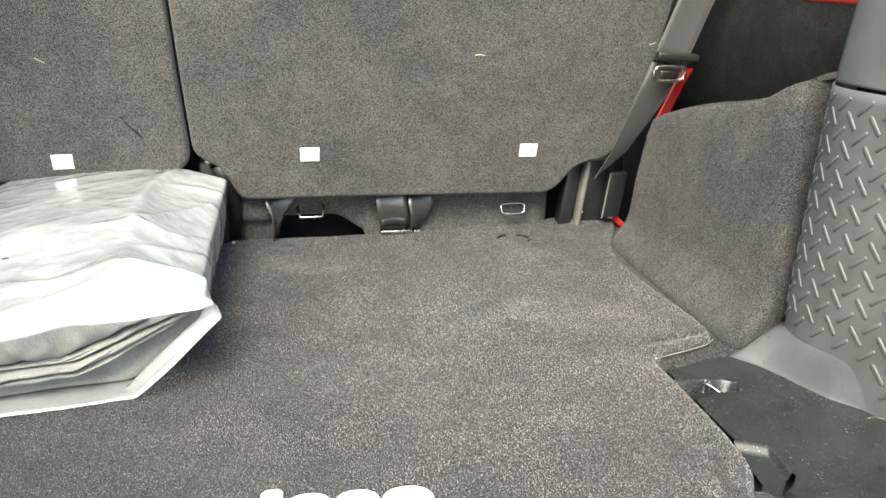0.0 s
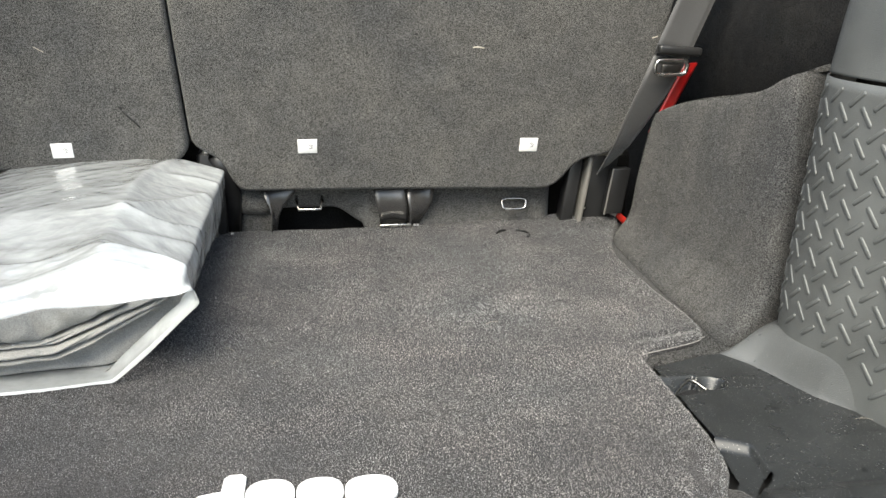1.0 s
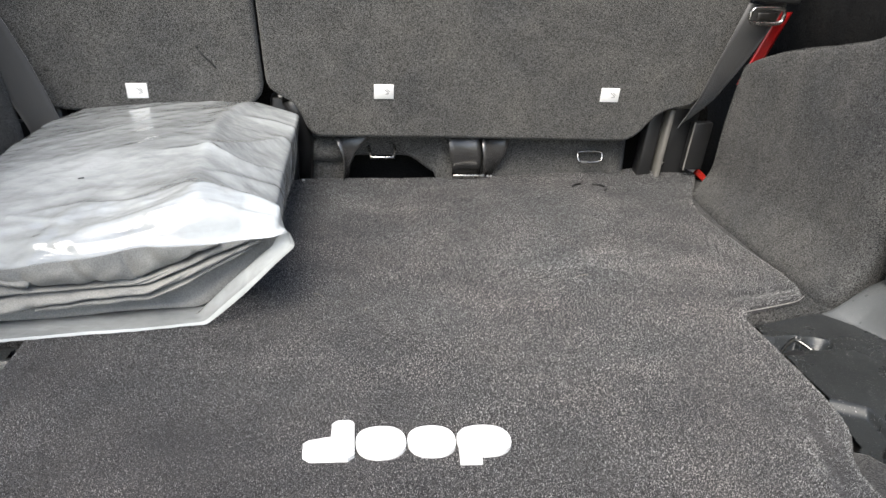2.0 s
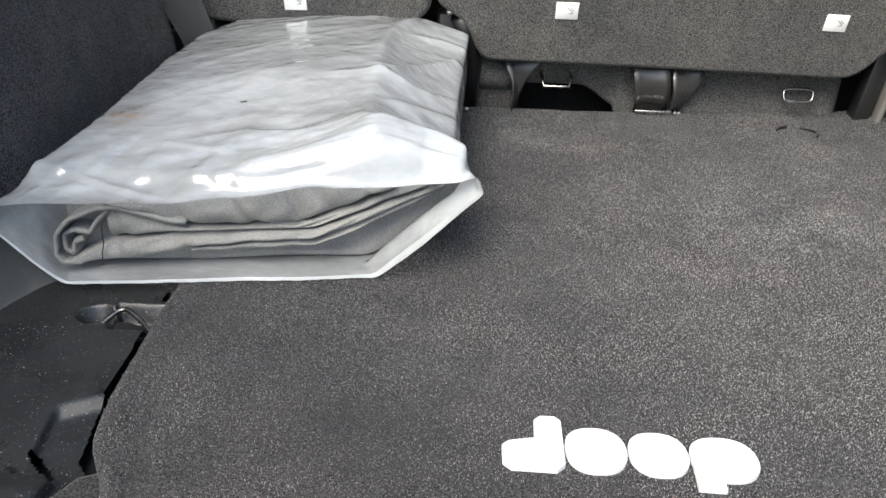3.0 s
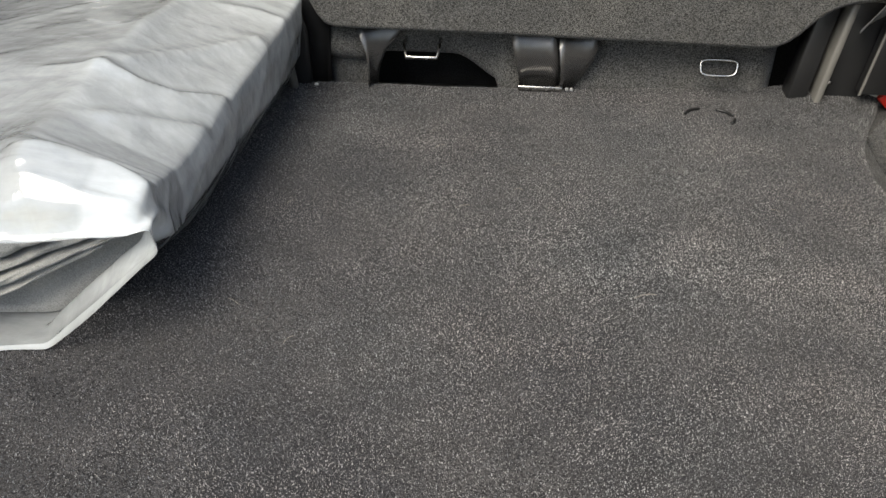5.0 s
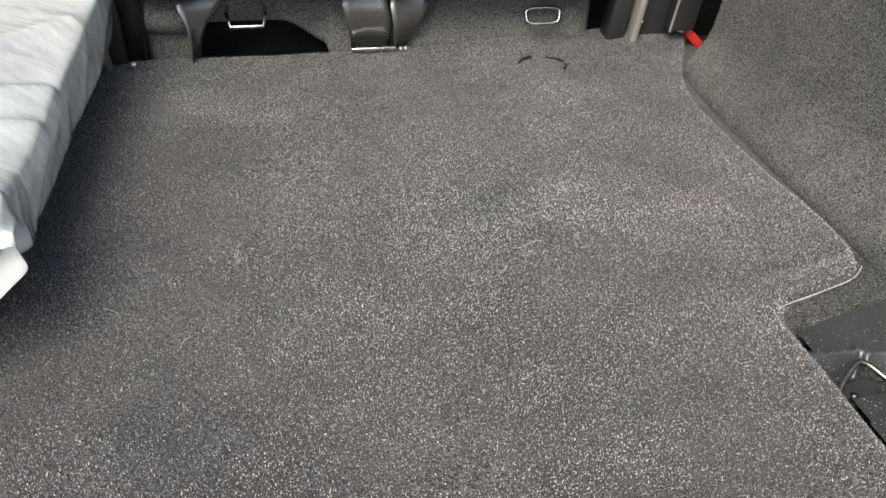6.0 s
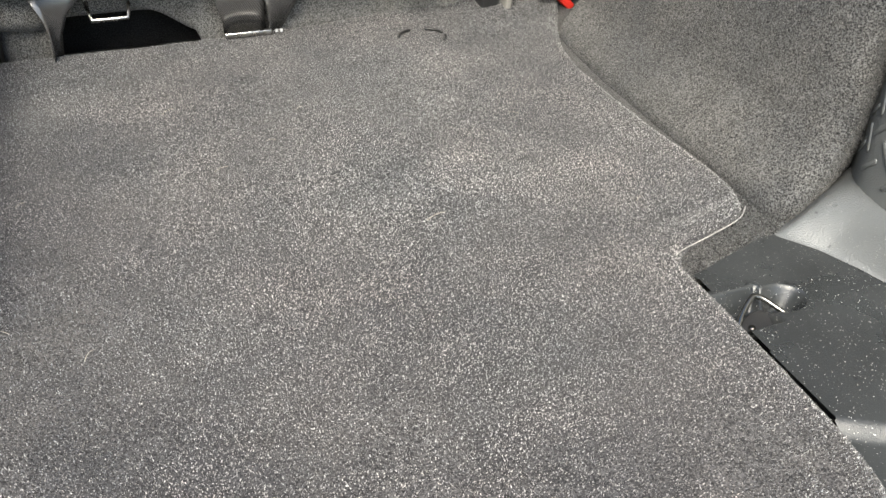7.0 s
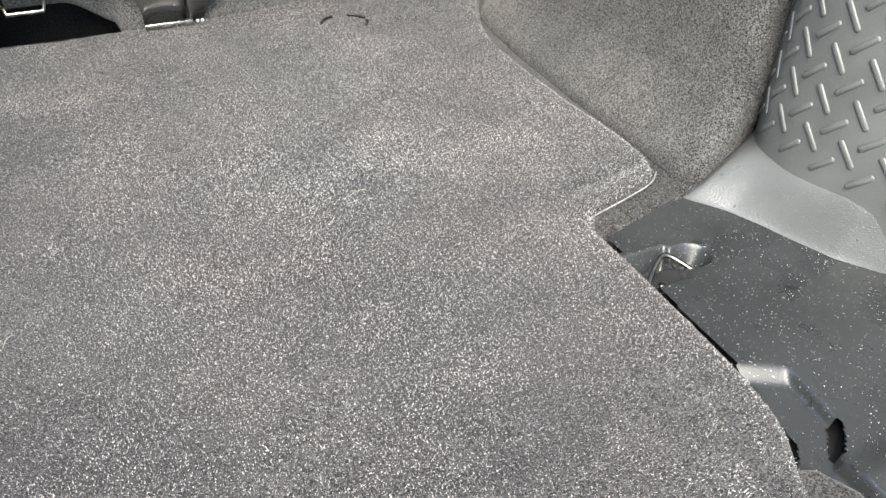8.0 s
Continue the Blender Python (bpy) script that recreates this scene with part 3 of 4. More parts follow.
for side in (-1, 1):
    root = thing("tie_down_ring", None, None, "steel tie-down ring in a cup in the plastic floor", "tie-down", "tie-down rings")
    root.location = (side * 0.440, 0.822, -0.024)
    loop = [(-0.026, -0.010, 0.004), (-0.012, 0.004, 0.010), (0.004, 0.015, 0.015), (0.010, 0.016, 0.015), (0.016, 0.012, 0.013), (0.026, -0.001, 0.007), (0.027, -0.006, 0.005), (0.022, -0.011, 0.004)]
    part("ring", tube([(side * p[0], p[1], p[2]) for p in spline(loop, 40)], 0.0023, 8), BRUSHED_STEEL, root)
    plate = slab([(side * x, y) for x, y in [(-0.024, -0.013), (0.018, -0.012), (0.026, -0.004), (0.012, 0.010), (0.002, 0.010), (-0.024, -0.002)][::side]], lambda x, y: 0.005 + 0.10 * y, 0.006, 0.0015)
    part("base_plate", plate, BLACK_PLASTIC, root)
    part("screw", tube([(side * -0.008, -0.006, 0.003), (side * -0.008, -0.006, 0.0062)], 0.0028, 10), DARK_STEEL, root)

# ---- rear seatbacks ----
SEAT_Y, SEAT_Z, SLOPE = 1.420, 0.160, 0.24


def on_seat(x, z, out=0.0):
    return Vector((x, SEAT_Y - SLOPE * (z - SEAT_Z) - out, z))


def seat_board(outline):
    """Padded back of a seat: outline in x and height, with a rounded rim."""
    n = len(outline)
    P = [np.array(p) for p in outline]
    inward = []
    for i in range(n):
        d = P[(i + 1) % n] - P[i - 1]
        d = d / np.linalg.norm(d)
        inward.append(np.array((-d[1], d[0])))
    bm = bmesh.new()
    rings = []
    for off, out in ((0.002, -0.050), (0.0, -0.010), (0.001, -0.005), (0.003, -0.0015), (0.006, 0.0), (0.0075, 0.0), (0.009, 0.0)):
        rings.append([bm.verts.new(on_seat(*(p + q * off), out)) for p, q in zip(P, inward)])
    for r, s in zip(rings, rings[1:]):
        for i in range(n):
            bm.faces.new((r[i], r[(i + 1) % n], s[(i + 1) % n], s[i]))
    front = bm.faces.new(rings[-1])
    bm.faces.new(rings[0][::-1])
    split_face(bm, front, 0, 2, 0.06)
    return bm


WIDE = [(-0.187, 0.165), (-0.165, 0.157), (-0.141, 0.143), (-0.130, 0.116), (-0.124, 0.098), (-0.117, 0.083), (0.10, 0.081), (0.430, 0.074), (0.456, 0.077), (0.470, 0.096), (0.487, 0.126), (0.515, 0.136), (0.551, 0.140),
        (0.575, 0.178), (0.592, 0.240), (0.612, 0.350), (0.622, 0.440), (0.625, 0.60), (0.60, 0.66), (-0.18, 0.66), (-0.205, 0.64), (-0.203, 0.50), (-0.196, 0.33)]
NARROW = [(-0.548, 0.136), (-0.49, 0.128), (-0.22, 0.134), (-0.191, 0.160), (-0.200, 0.33), (-0.207, 0.50), (-0.209, 0.64), (-0.225, 0.66), (-0.60, 0.66), (-0.625, 0.60), (-0.622, 0.44), (-0.612, 0.35), (-0.592, 0.24), (-0.575, 0.19)]


def label_plate(x, z, parent, turn):
    """White tether label with a small grey mark."""
    tilt = Matrix.Translation(on_seat(x, z, 0.0)) @ pose(0, 0, 0, 90 + math.degrees(math.atan(SLOPE)), 0, 0) @ pose(0, 0, 0, 0, 0, turn)
    bm = box(-0.0165, 0.0165, -0.013, 0.013, -0.0010, 0.0016, 0.0012)
    bm.transform(tilt)
    lab = part("label_plate", bm, LABEL_WHITE, parent, "small white tether anchor label")
    for px, py, l, a in ((0.004, 0.002, 0.010, -40), (0.007, 0.003, 0.007, -40), (0.006, -0.003, 0.006, 15)):
        bm = box(-l / 2, l / 2, -0.0006, 0.0006, 0.0014, 0.0020)
        bm.transform(tilt @ pose(px, py, 0, 0, 0, a))
        part("mark", bm, LABEL_GREY, lab, "faint grey symbol mark", False)


wide = thing("seatback", None, None, "wide grey carpeted rear seatback standing upright", "seat", "rear seatbacks")
part("back_panel", seat_board(resample(WIDE, 0.012)), SEAT_CARPET, wide)
narrow = thing("seatback", None, None, "narrow grey carpeted rear seatback behind the bag", "seat", "rear seatbacks")
part("back_panel", seat_board(resample(NARROW, 0.012)), SEAT_CARPET, narrow)
label_plate(0.005, 0.166, wide, 0)
label_plate(0.395, 0.1625, wide, -1)
label_plate(-0.391, 0.165, narrow, 1)


def scuff(points, r, material, parent, label):
    part("scuff", tube([on_seat(x, z, -0.0003) for x, z in points], r, 5), material, parent, label)


scuff([(0.281, 0.335), (0.289, 0.336), (0.300, 0.334)], 0.0011, LINT, wide, "pale scuff mark")
scuff([(-0.287, 0.232), (-0.280, 0.222), (-0.272, 0.214), (-0.264, 0.204)], 0.0016, BLACK_PLASTIC, narrow, "dark scuff mark")
scuff([(-0.292, 0.240), (-0.289, 0.236)], 0.0022, BLACK_PLASTIC, narrow, "dark scuff mark")
scuff([(-0.402, 0.334), (-0.394, 0.329), (-0.388, 0.326)], 0.0009, LINT, narrow, "pale scuff mark")
scuff([(0.590, 0.352), (0.600, 0.355)], 0.0010, LINT, wide, "pale scuff mark")

# ---- seat cushion rear, below the seatback ----
bench = thing("seat_cushion", None, None, "grey carpeted rear face of the seat cushion", "seat", "seat cushions")
ZB = lambda x: 0.092 - 0.012 * smooth(0.0, 0.45, x)
cut = lambda x: 0.036 * smooth(-0.065, -0.045, x) * smooth(0.115, 0.045, x)
rows = []
for i in range(61):
    x = -0.125 + 0.590 * i / 60
    end = smooth(0.0, 0.02, x + 0.125) * smooth(0.465, 0.445, x)
    lo = -0.02 + (cut(x) + 0.02 if cut(x) > 0.002 else 0.0)
    row = []
    for k in range(13):
        u = k / 12
        z = lo + (0.115 - lo) * u
        y = 1.490 + 0.018 * (1 - end) + 0.018 * max(0, u - 0.55) ** 2 * 4 + (0.010 * (1 - u) ** 3 if cut(x) > 0.002 else 0)
        row.append((x, y, z))
    row.append((x, 1.72, 0.125))
    rows.append(row)
cush = part("rear_face", grid(rows), SEAT_CARPET, bench)
backed(cush, 0.004, (0, -1, 0))
roll = tube([(-0.120, 1.500, 0.052), (-0.100, 1.493, 0.052), (-0.080, 1.492, 0.051), (-0.062, 1.502, 0.048)], 0.024, 16)
part("bolster", roll, SEAT_CARPET, bench, "rounded grey carpet bolster")
x, z, w = 0.005, 0.047, 0.046
part("anchor_bar", tube([(x - w / 2, 1.497, z + 0.010), (x - w / 2, 1.470, z + 0.008), (x - w / 2 + 0.003, 1.463, z - 0.006), (x + w / 2 - 0.003, 1.463, z - 0.006), (x + w / 2, 1.470, z + 0.008), (x + w / 2, 1.497, z + 0.010)], 0.0026, 8),
     STEEL, bench, "bent steel child seat anchor bar")
loop = [(0.387 + px * (1.0 + 5.0 * py), 1.472 + 0.35 * py, 0.039 + py) for px, py in ring_points(0.046, 0.019)]
part("anchor_bar", tube(loop, 0.0024, 8, True), STEEL, bench, "steel child seat anchor loop")

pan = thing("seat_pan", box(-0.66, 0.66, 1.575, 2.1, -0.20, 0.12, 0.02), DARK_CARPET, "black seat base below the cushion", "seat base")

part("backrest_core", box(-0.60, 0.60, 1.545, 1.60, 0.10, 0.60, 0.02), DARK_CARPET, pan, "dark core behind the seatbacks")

# hanging webbing straps between cushion and seatback
def hang_strap(points, half, label):
    thing("strap", ribbon([p[:3] for p in points], half, 0.0016, 0.004), STRAP, label, "strap", "hanging straps")


hang_strap([(-0.046, 1.492, 0.098), (-0.047, 1.470, 0.086), (-0.049, 1.460, 0.070), (-0.053, 1.457, 0.050), (-0.056, 1.458, 0.028), (-0.059, 1.462, 0.000)],
           [(0.040, 0, 0.001), (0.037, 0.002, 0.001), (0.025, 0.006, 0), (0.012, 0.009, 0), (0.006, 0.011, 0), (0.004, 0.012, 0)], "satin black twisted webbing strap below the seatback")
hang_strap([(0.147, 1.505, 0.096), (0.148, 1.470, 0.086), (0.150, 1.455, 0.068), (0.154, 1.456, 0.046), (0.158, 1.470, 0.020), (0.160, 1.486, -0.004)],
           [(0.028, 0, 0)] * 4 + [(0.026, 0, 0)] * 2, "satin black webbing strap below the seatback")
hang_strap([(0.206, 1.505, 0.096), (0.207, 1.468, 0.084), (0.206, 1.453, 0.066), (0.205, 1.452, 0.044), (0.201, 1.464, 0.020), (0.196, 1.480, -0.004)],
           [(0.024, 0.002, 0), (0.025, 0.003, 0), (0.025, 0.006, 0), (0.021, 0.011, 0), (0.014, 0.012, 0), (0.009, 0.010, 0)], "satin black webbing strap curling below the seatback")
clip = thing("strap_clip", None, None, "flat steel clip at the end of the strap", "clip")
clip.location = (0.160, 1.462, 0.008)
part("plate", box(-0.028, 0.030, -0.003, 0.003, -0.005, 0.0015, 0.001), STEEL, clip)
for k in range(2):
    part("tooth", box(0.034 + k * 0.006, 0.038 + k * 0.006, -0.002, 0.002, -0.004, 0.0, 0.0008), LABEL_GREY, clip, "grey stitched tooth")

# ---- seat hinges and side brackets ----
hinge = thing("hinge_unit", None, None, "black steel hinge between the two seatbacks", "hinge")
part("arm", box(-0.185, -0.140, 1.455, 1.50, -0.02, 0.150, 0.006), BLACK_PLASTIC, hinge)
part("cover", tube([(-0.150, 1.440, 0.150), (-0.135, 1.450, 0.120), (-0.130, 1.47, 0.07), (-0.135, 1.48, 0.0)], 0.016, 10), BLACK_PLASTIC, hinge, "rounded black plastic cover")
part("rod", tube([(-0.172, 1.446, 0.075), (-0.160, 1.444, -0.005)], 0.006, 8), WORN_STEEL, hinge, "dull bare steel hinge rod")
part("clip_end", box(-0.136, -0.131, 1.450, 1.455, 0.000, 0.005, 0.001), WHITE_PLASTIC, hinge, "small white plastic clip")
part("bolt", tube([(-0.165, 1.435, 0.158), (-0.165, 1.425, 0.158)], 0.006, 10), STEEL, hinge)
for side in (-1, 1):
    br = thing("seat_bracket", None, None, "black plastic seat bracket with steel edge", "bracket", "seat brackets")
    br.location = (side * 0.53, 1.47, 0.0)
    s = side

    def sheared(x0, x1, y0, y1, z0, z1, lean, s=s, bevel=0.003):
        bm = box(x0, x1, y0, y1, z0, z1, bevel)
        for v in bm.verts:
            v.co.x = s * (v.co.x + lean * v.co.z)
        return bm

    part("cheek", sheared(-0.055, -0.030, -0.010, 0.02, -0.01, 0.125, 0.12), BLACK_PLASTIC, br)
    part("steel_edge", sheared(-0.025, -0.0155, -0.022, 0.01, -0.01, 0.132, 0.13), WORN_STEEL, br, "worn bare steel edge")
    part("housing", sheared(-0.010, 0.040, -0.005, 0.03, -0.01, 0.138, 0.12), BLACK_PLASTIC, br)
    part("housing_lip", sheared(-0.008, 0.044, -0.012, 0.0, 0.131, 0.139, 0.12, bevel=0.002), WORN_STEEL, br)
    part("cover_plate", sheared(0.022, 0.058, -0.030, -0.012, 0.022, 0.110, 0.13), BLACK_PLASTIC, br)
    # thin pale strip stands in for the glint along the glossy plate's edge
    part("cover_edge", sheared(0.0205, 0.0235, -0.0325, -0.0295, 0.022, 0.111, 0.13, bevel=0.0005), WORN_STEEL, br, "pale strip painted as the highlight on the cover plate's edge")
    for k in range(3):
        part("screw", tube([(s * (-0.008 + 0.013 * (0.03 + 0.035 * k)), -0.010, 0.03 + 0.035 * k), (s * (-0.008 + 0.013 * (0.03 + 0.035 * k)), -0.014, 0.03 + 0.035 * k)], 0.003, 8), STEEL, br)
    # buckle with red button by the mat corner
    bk = thing("seat_buckle", None, None, "white seat belt buckle with red release button", "buckle", "seat buckles")
    bk.location = (side * 0.602, 1.478, 0.006)
    bm = box(-0.016, 0.014, -0.008, 0.012, -0.008, 0.008, 0.004)
    bm.transform(pose(side * -0.019, -0.002, 0.014, 0, side * 38, 0))
    part("body", bm, WHITE_PLASTIC, bk)
    bm = box(-0.017, 0.017, -0.012, 0.008, -0.006, 0.006, 0.003)
    bm.transform(pose(side * 0.004, -0.004, -0.004, 0, side * 42, 0))
    part("button", bm, RED_PLASTIC, bk, "red release button")

# ---- outer seat belts ----
for side in (-1, 1):
    s = side
    belt = thing("seat_belt", None, None, "grey webbing seat belt hanging beside the seatback", "seat belt", "outer seat belts")
    belt.location = (s * 0.60, 1.33, 0.30)
    o = belt.location

    def L(x, y, z, s=s, o=o):
        return (s * x - o.x, y - o.y, z - o.z)

    upper = [(0.722, 1.33, 0.62), (0.677, 1.33, 0.50), (0.643, 1.33, 0.42), (0.616, 1.33, 0.35), (0.608, 1.33, 0.326)]
    if s > 0:
        lower = [(0.607, 1.332, 0.322), (0.590, 1.345, 0.27), (0.573, 1.362, 0.22), (0.556, 1.385, 0.165), (0.552, 1.425, 0.130), (0.550, 1.462, 0.100)]
        half = [(0.029, 0, -0.005), (0.027, 0.004, -0.006), (0.025, 0.01, -0.006), (0.021, 0.016, -0.004), (0.018, 0.02, -0.002), (0.015, 0.022, 0)]
    else:
        lower = [(0.600, 1.332, 0.322), (0.574, 1.345, 0.262), (0.556, 1.356, 0.215), (0.540, 1.362, 0.170), (0.524, 1.368, 0.125), (0.512, 1.376, 0.080)]
        half = [(0.029, 0, -0.005)] * 2 + [(0.027, 0, -0.007)] * 2 + [(0.024, 0, -0.008)] * 2
    part("webbing", ribbon([L(*p) for p in upper], [(s * 0.030, 0.0, -0.006)] * 5, 0.0016, 0.002), BELT, belt)
    part("webbing", ribbon([L(*p) for p in lower], [(s * a, q, c) for a, q, c in half], 0.0016, 0.002), BELT, belt)
    bm = box(-0.039, 0.037, -0.009, 0.006, -0.007, 0.007, 0.004)
    bm.transform(Matrix.Translation(L(0.618, 1.322, 0.336)) @ pose(0, 0, 0, 0, s * 4, 0))
    part("guide", bm, BLACK_PLASTIC, belt, "black plastic belt guide")
    frame_root = part("tongue", tube([Vector(L(0.604, 1.318, 0.309)) + Vector((s * x + s * 0.10 * y, 0, y)) for x, y in ring_points(0.056, 0.024)], 0.0035, 8, True), STEEL, belt, "brushed steel belt tongue")
    part("stop", box(min(L(0.588, 0, 0)[0], L(0.622, 0, 0)[0]), max(L(0.588, 0, 0)[0], L(0.622, 0, 0)[0]), -0.013, -0.008, 0.002, 0.014, 0.002), DARK_STEEL, belt)
    # painted body showing behind the belt
    red = thing("red_metalwork", grid([[(s * (0.600 + 0.011 * j + 0.0065 * i), 1.372 + 0.002 * i, 0.19 + 0.024 * j) for i in range(5)] for j in range(6)]), RED_PAINT, "red painted body metal behind the seat belt", "body panel", "painted body panels")
    backed(red, 0.003, (0, -1, 0))
    rim = thing("red_window_ledge", box(min(s * 0.728, s * 0.758), max(s * 0.728, s * 0.758), 0.985, 1.168, 0.430, 0.50, 0.006), RED_PAINT, "red painted window edge of the body", "body panel", "painted window edges")

# ---- polythene bag with folded cover ----
V = [0.0, 0.02, 0.06, 0.11, 0.20, 0.40, 0.60, 0.80, 0.95, 1.0]
# left side, and height of the top along it
B_LEFT = [-0.571, -0.570, -0.567, -0.562, -0.555, -0.548, -0.545, -0.538, -0.510, -0.455]
LEFT_Z = [0.084, 0.086, 0.092, 0.102, 0.114, 0.124, 0.129, 0.133, 0.135, 0.122]
# ridge where the flat top breaks off towards the free side
UP_X = [-0.203, -0.212, -0.226, -0.232, -0.236, -0.236, -0.245, -0.240, -0.200, -0.205]
UP_Z = [0.098, 0.126, 0.147, 0.151, 0.149, 0.156, 0.153, 0.151, 0.146, 0.134]
# shoulder and bulge of the free side
LOW_X = [-0.140, -0.137, -0.137, -0.142, -0.150, -0.150, -0.146, -0.140, -0.135, -0.160]
LOW_Z = [0.100, 0.115, 0.119, 0.112, 0.098, 0.098, 0.106, 0.116, 0.126, 0.110]
B_RIGHT = [-0.123, -0.127, -0.134, -0.141, -0.147, -0.145, -0.142, -0.141, -0.144, -0.168]
# outline of the open mouth, anticlockwise from its outer tip
F = [0.0, 0.03, 0.06, 0.12, 0.18, 0.25, 0.32, 0.38, 0.44, 0.50, 0.54, 0.58, 0.92, 1.0]
MOUTH_X = [-0.123, -0.128, -0.146, -0.203, -0.278, -0.340, -0.400, -0.468, -0.525, -0.566, -0.566, -0.512, -0.222, -0.123]
MOUTH_Z = [0.091, 0.107, 0.101, 0.098, 0.097, 0.090, 0.084, 0.084, 0.085, 0.082, 0.061, 0.004, 0.005, 0.091]


def bag_section(v, n=120, inset=0.0):
    """Closed section of the bag at v from the mouth (0) to the back (1): sloping top, creased shoulder, bulging sides."""
    xl, xr, zl, ux, uz, lx, lz = [float(np.interp(v, V, q)) for q in (B_LEFT, B_RIGHT, LEFT_Z, UP_X, UP_Z, LOW_X, LOW_Z)]
    back = smooth(0.94, 1.0, v)
    tl = xl + 0.006 + 0.026 * smooth(0.0, 0.25, v)
    steep = smooth(0.40, 0.05, v)
    across = lambda u: (ux + (tl - ux) * u, zl + (uz - zl) * (1 - u) ** (1 + 1.6 * steep) + 0.006 * (1 - steep) * math.sin(math.pi * u))
    bx = [xr, (xr + lx) / 2 + 0.002, lx, ux, across(0.25)[0], across(0.5)[0], across(0.75)[0], tl, xl + 0.006, xl + 0.002, xl + 0.008, xl + 0.036, -0.172, xr]
    far = smooth(0.0, 0.25, v)
    bz = [0.055, (lz + 0.062) / 2 + 0.003, lz, uz, across(0.25)[1], across(0.5)[1], across(0.75)[1], zl, zl - 0.004 - 0.022 * far, 0.080 - 0.014 * far, 0.060 - 0.012 * far, 0.004 + 0.02 * back, 0.004 + 0.02 * back, 0.055]
    out = []
    for k in range(n):
        f = k / n
        tuck = smooth(0.66, 0.90, f) * (0.3 + 0.7 * smooth(1.0, 0.97, f)) if f > 0.5 else smooth(0.05, 0.0, f) * 0.3
        # the top rises at once behind the lip, the other sides gradually
        top = smooth(0.02, 0.08, f) * smooth(0.36, 0.18, f)
        w = smooth(0.0, 0.10 - 0.075 * top + 0.32 * tuck, v) ** 0.8
        x = float(np.interp(f, F, bx)) * w + float(np.interp(f, F, MOUTH_X)) * (1 - w)
        z = float(np.interp(f, F, bz)) * w + float(np.interp(f, F, MOUTH_Z)) * (1 - w)
        # the mouth flares outwards on its free side
        neck = smooth(0.86, 0.95, f) if f > 0.5 else smooth(0.035, 0.0, f)
        x -= 0.020 * neck * math.exp(-((v - 0.045) / 0.028) ** 2)
        if inset:
            cx, cz = (xl + xr) / 2, uz / 2
            x = cx + (x - cx) * (1 - inset / 0.20)
            z = cz + (z - cz) * (1 - inset / 0.075)
        low = max(0.0, math.sin(math.tau * (f - 0.5))) if f > 0.5 else 0.0
        y = 0.858 + 0.588 * v + (1 - v) * 0.055 * (x + 0.55) / 0.43 - (1 - v) * 0.001 * low
        out.append((x, y, z))
    for _ in range(2):
        out = [tuple((0.25 * np.array(out[i - 1]) + 0.5 * np.array(out[i]) + 0.25 * np.array(out[(i + 1) % n]))) for i in range(n)]
    return out


# pulled pleats of the film: run in plan, height, reach to either side
PLEATS = [([(-0.232, 1.098), (-0.205, 1.100), (-0.178, 1.116), (-0.150, 1.150)], 0.0085, 0.016, 0.030),
          ([(-0.232, 1.098), (-0.205, 1.180), (-0.152, 1.285)], 0.0060, 0.020, 0.014),
          ([(-0.244, 1.160), (-0.240, 1.300), (-0.215, 1.400)], 0.0050, 0.030, 0.014),
          ([(-0.235, 0.945), (-0.200, 0.957), (-0.170, 0.955), (-0.136, 0.944)], 0.0080, 0.018, 0.026),
          ([(-0.300, 1.090), (-0.262, 1.092), (-0.232, 1.098)], 0.0030, 0.020, 0.020),
          ([(-0.225, 1.020), (-0.190, 1.050), (-0.150, 1.090)], 0.0050, 0.016, 0.020),
          ([(-0.215, 1.330), (-0.175, 1.345), (-0.140, 1.350)], 0.0035, 0.016, 0.016),
          ([(-0.430, 0.955), (-0.360, 0.965), (-0.290, 0.950)], 0.0030, 0.014, 0.022)]


def pleat(x, y):
    """Tent-like ridges along the pleats, sharp at the crest."""
    h = 0.0
    for line, tall, left, right in PLEATS:
        best, sgn, along = 1.0, 1.0, 0.0
        for i, ((ax, ay), (bx, by)) in enumerate(zip(line, line[1:])):
            dx, dy = bx - ax, by - ay
            t = min(1.0, max(0.0, ((x - ax) * dx + (y - ay) * dy) / (dx * dx + dy * dy)))
            px, py = x - ax - t * dx, y - ay - t * dy
            d = math.hypot(px, py)
            if d < best:
                best, sgn, along = d, dx * py - dy * px, (i + t) / (len(line) - 1)
        reach = left if sgn > 0 else right
        if best < reach:
            h += tall * (1 - best / reach) ** 1.6 * (0.35 + 0.65 * smooth(0.0, 0.25, along))
    return h


def crease(x, y, ang, width):
    """Ridged creases running at an angle, for crumpled film."""
    c, s = math.cos(ang), math.sin(ang)
    q = noise.noise(Vector(((x * c + y * s) * 4.0, (y * c - x * s) / width, 7.7)))
    return max(0.0, 1 - abs(q) * 5.0)


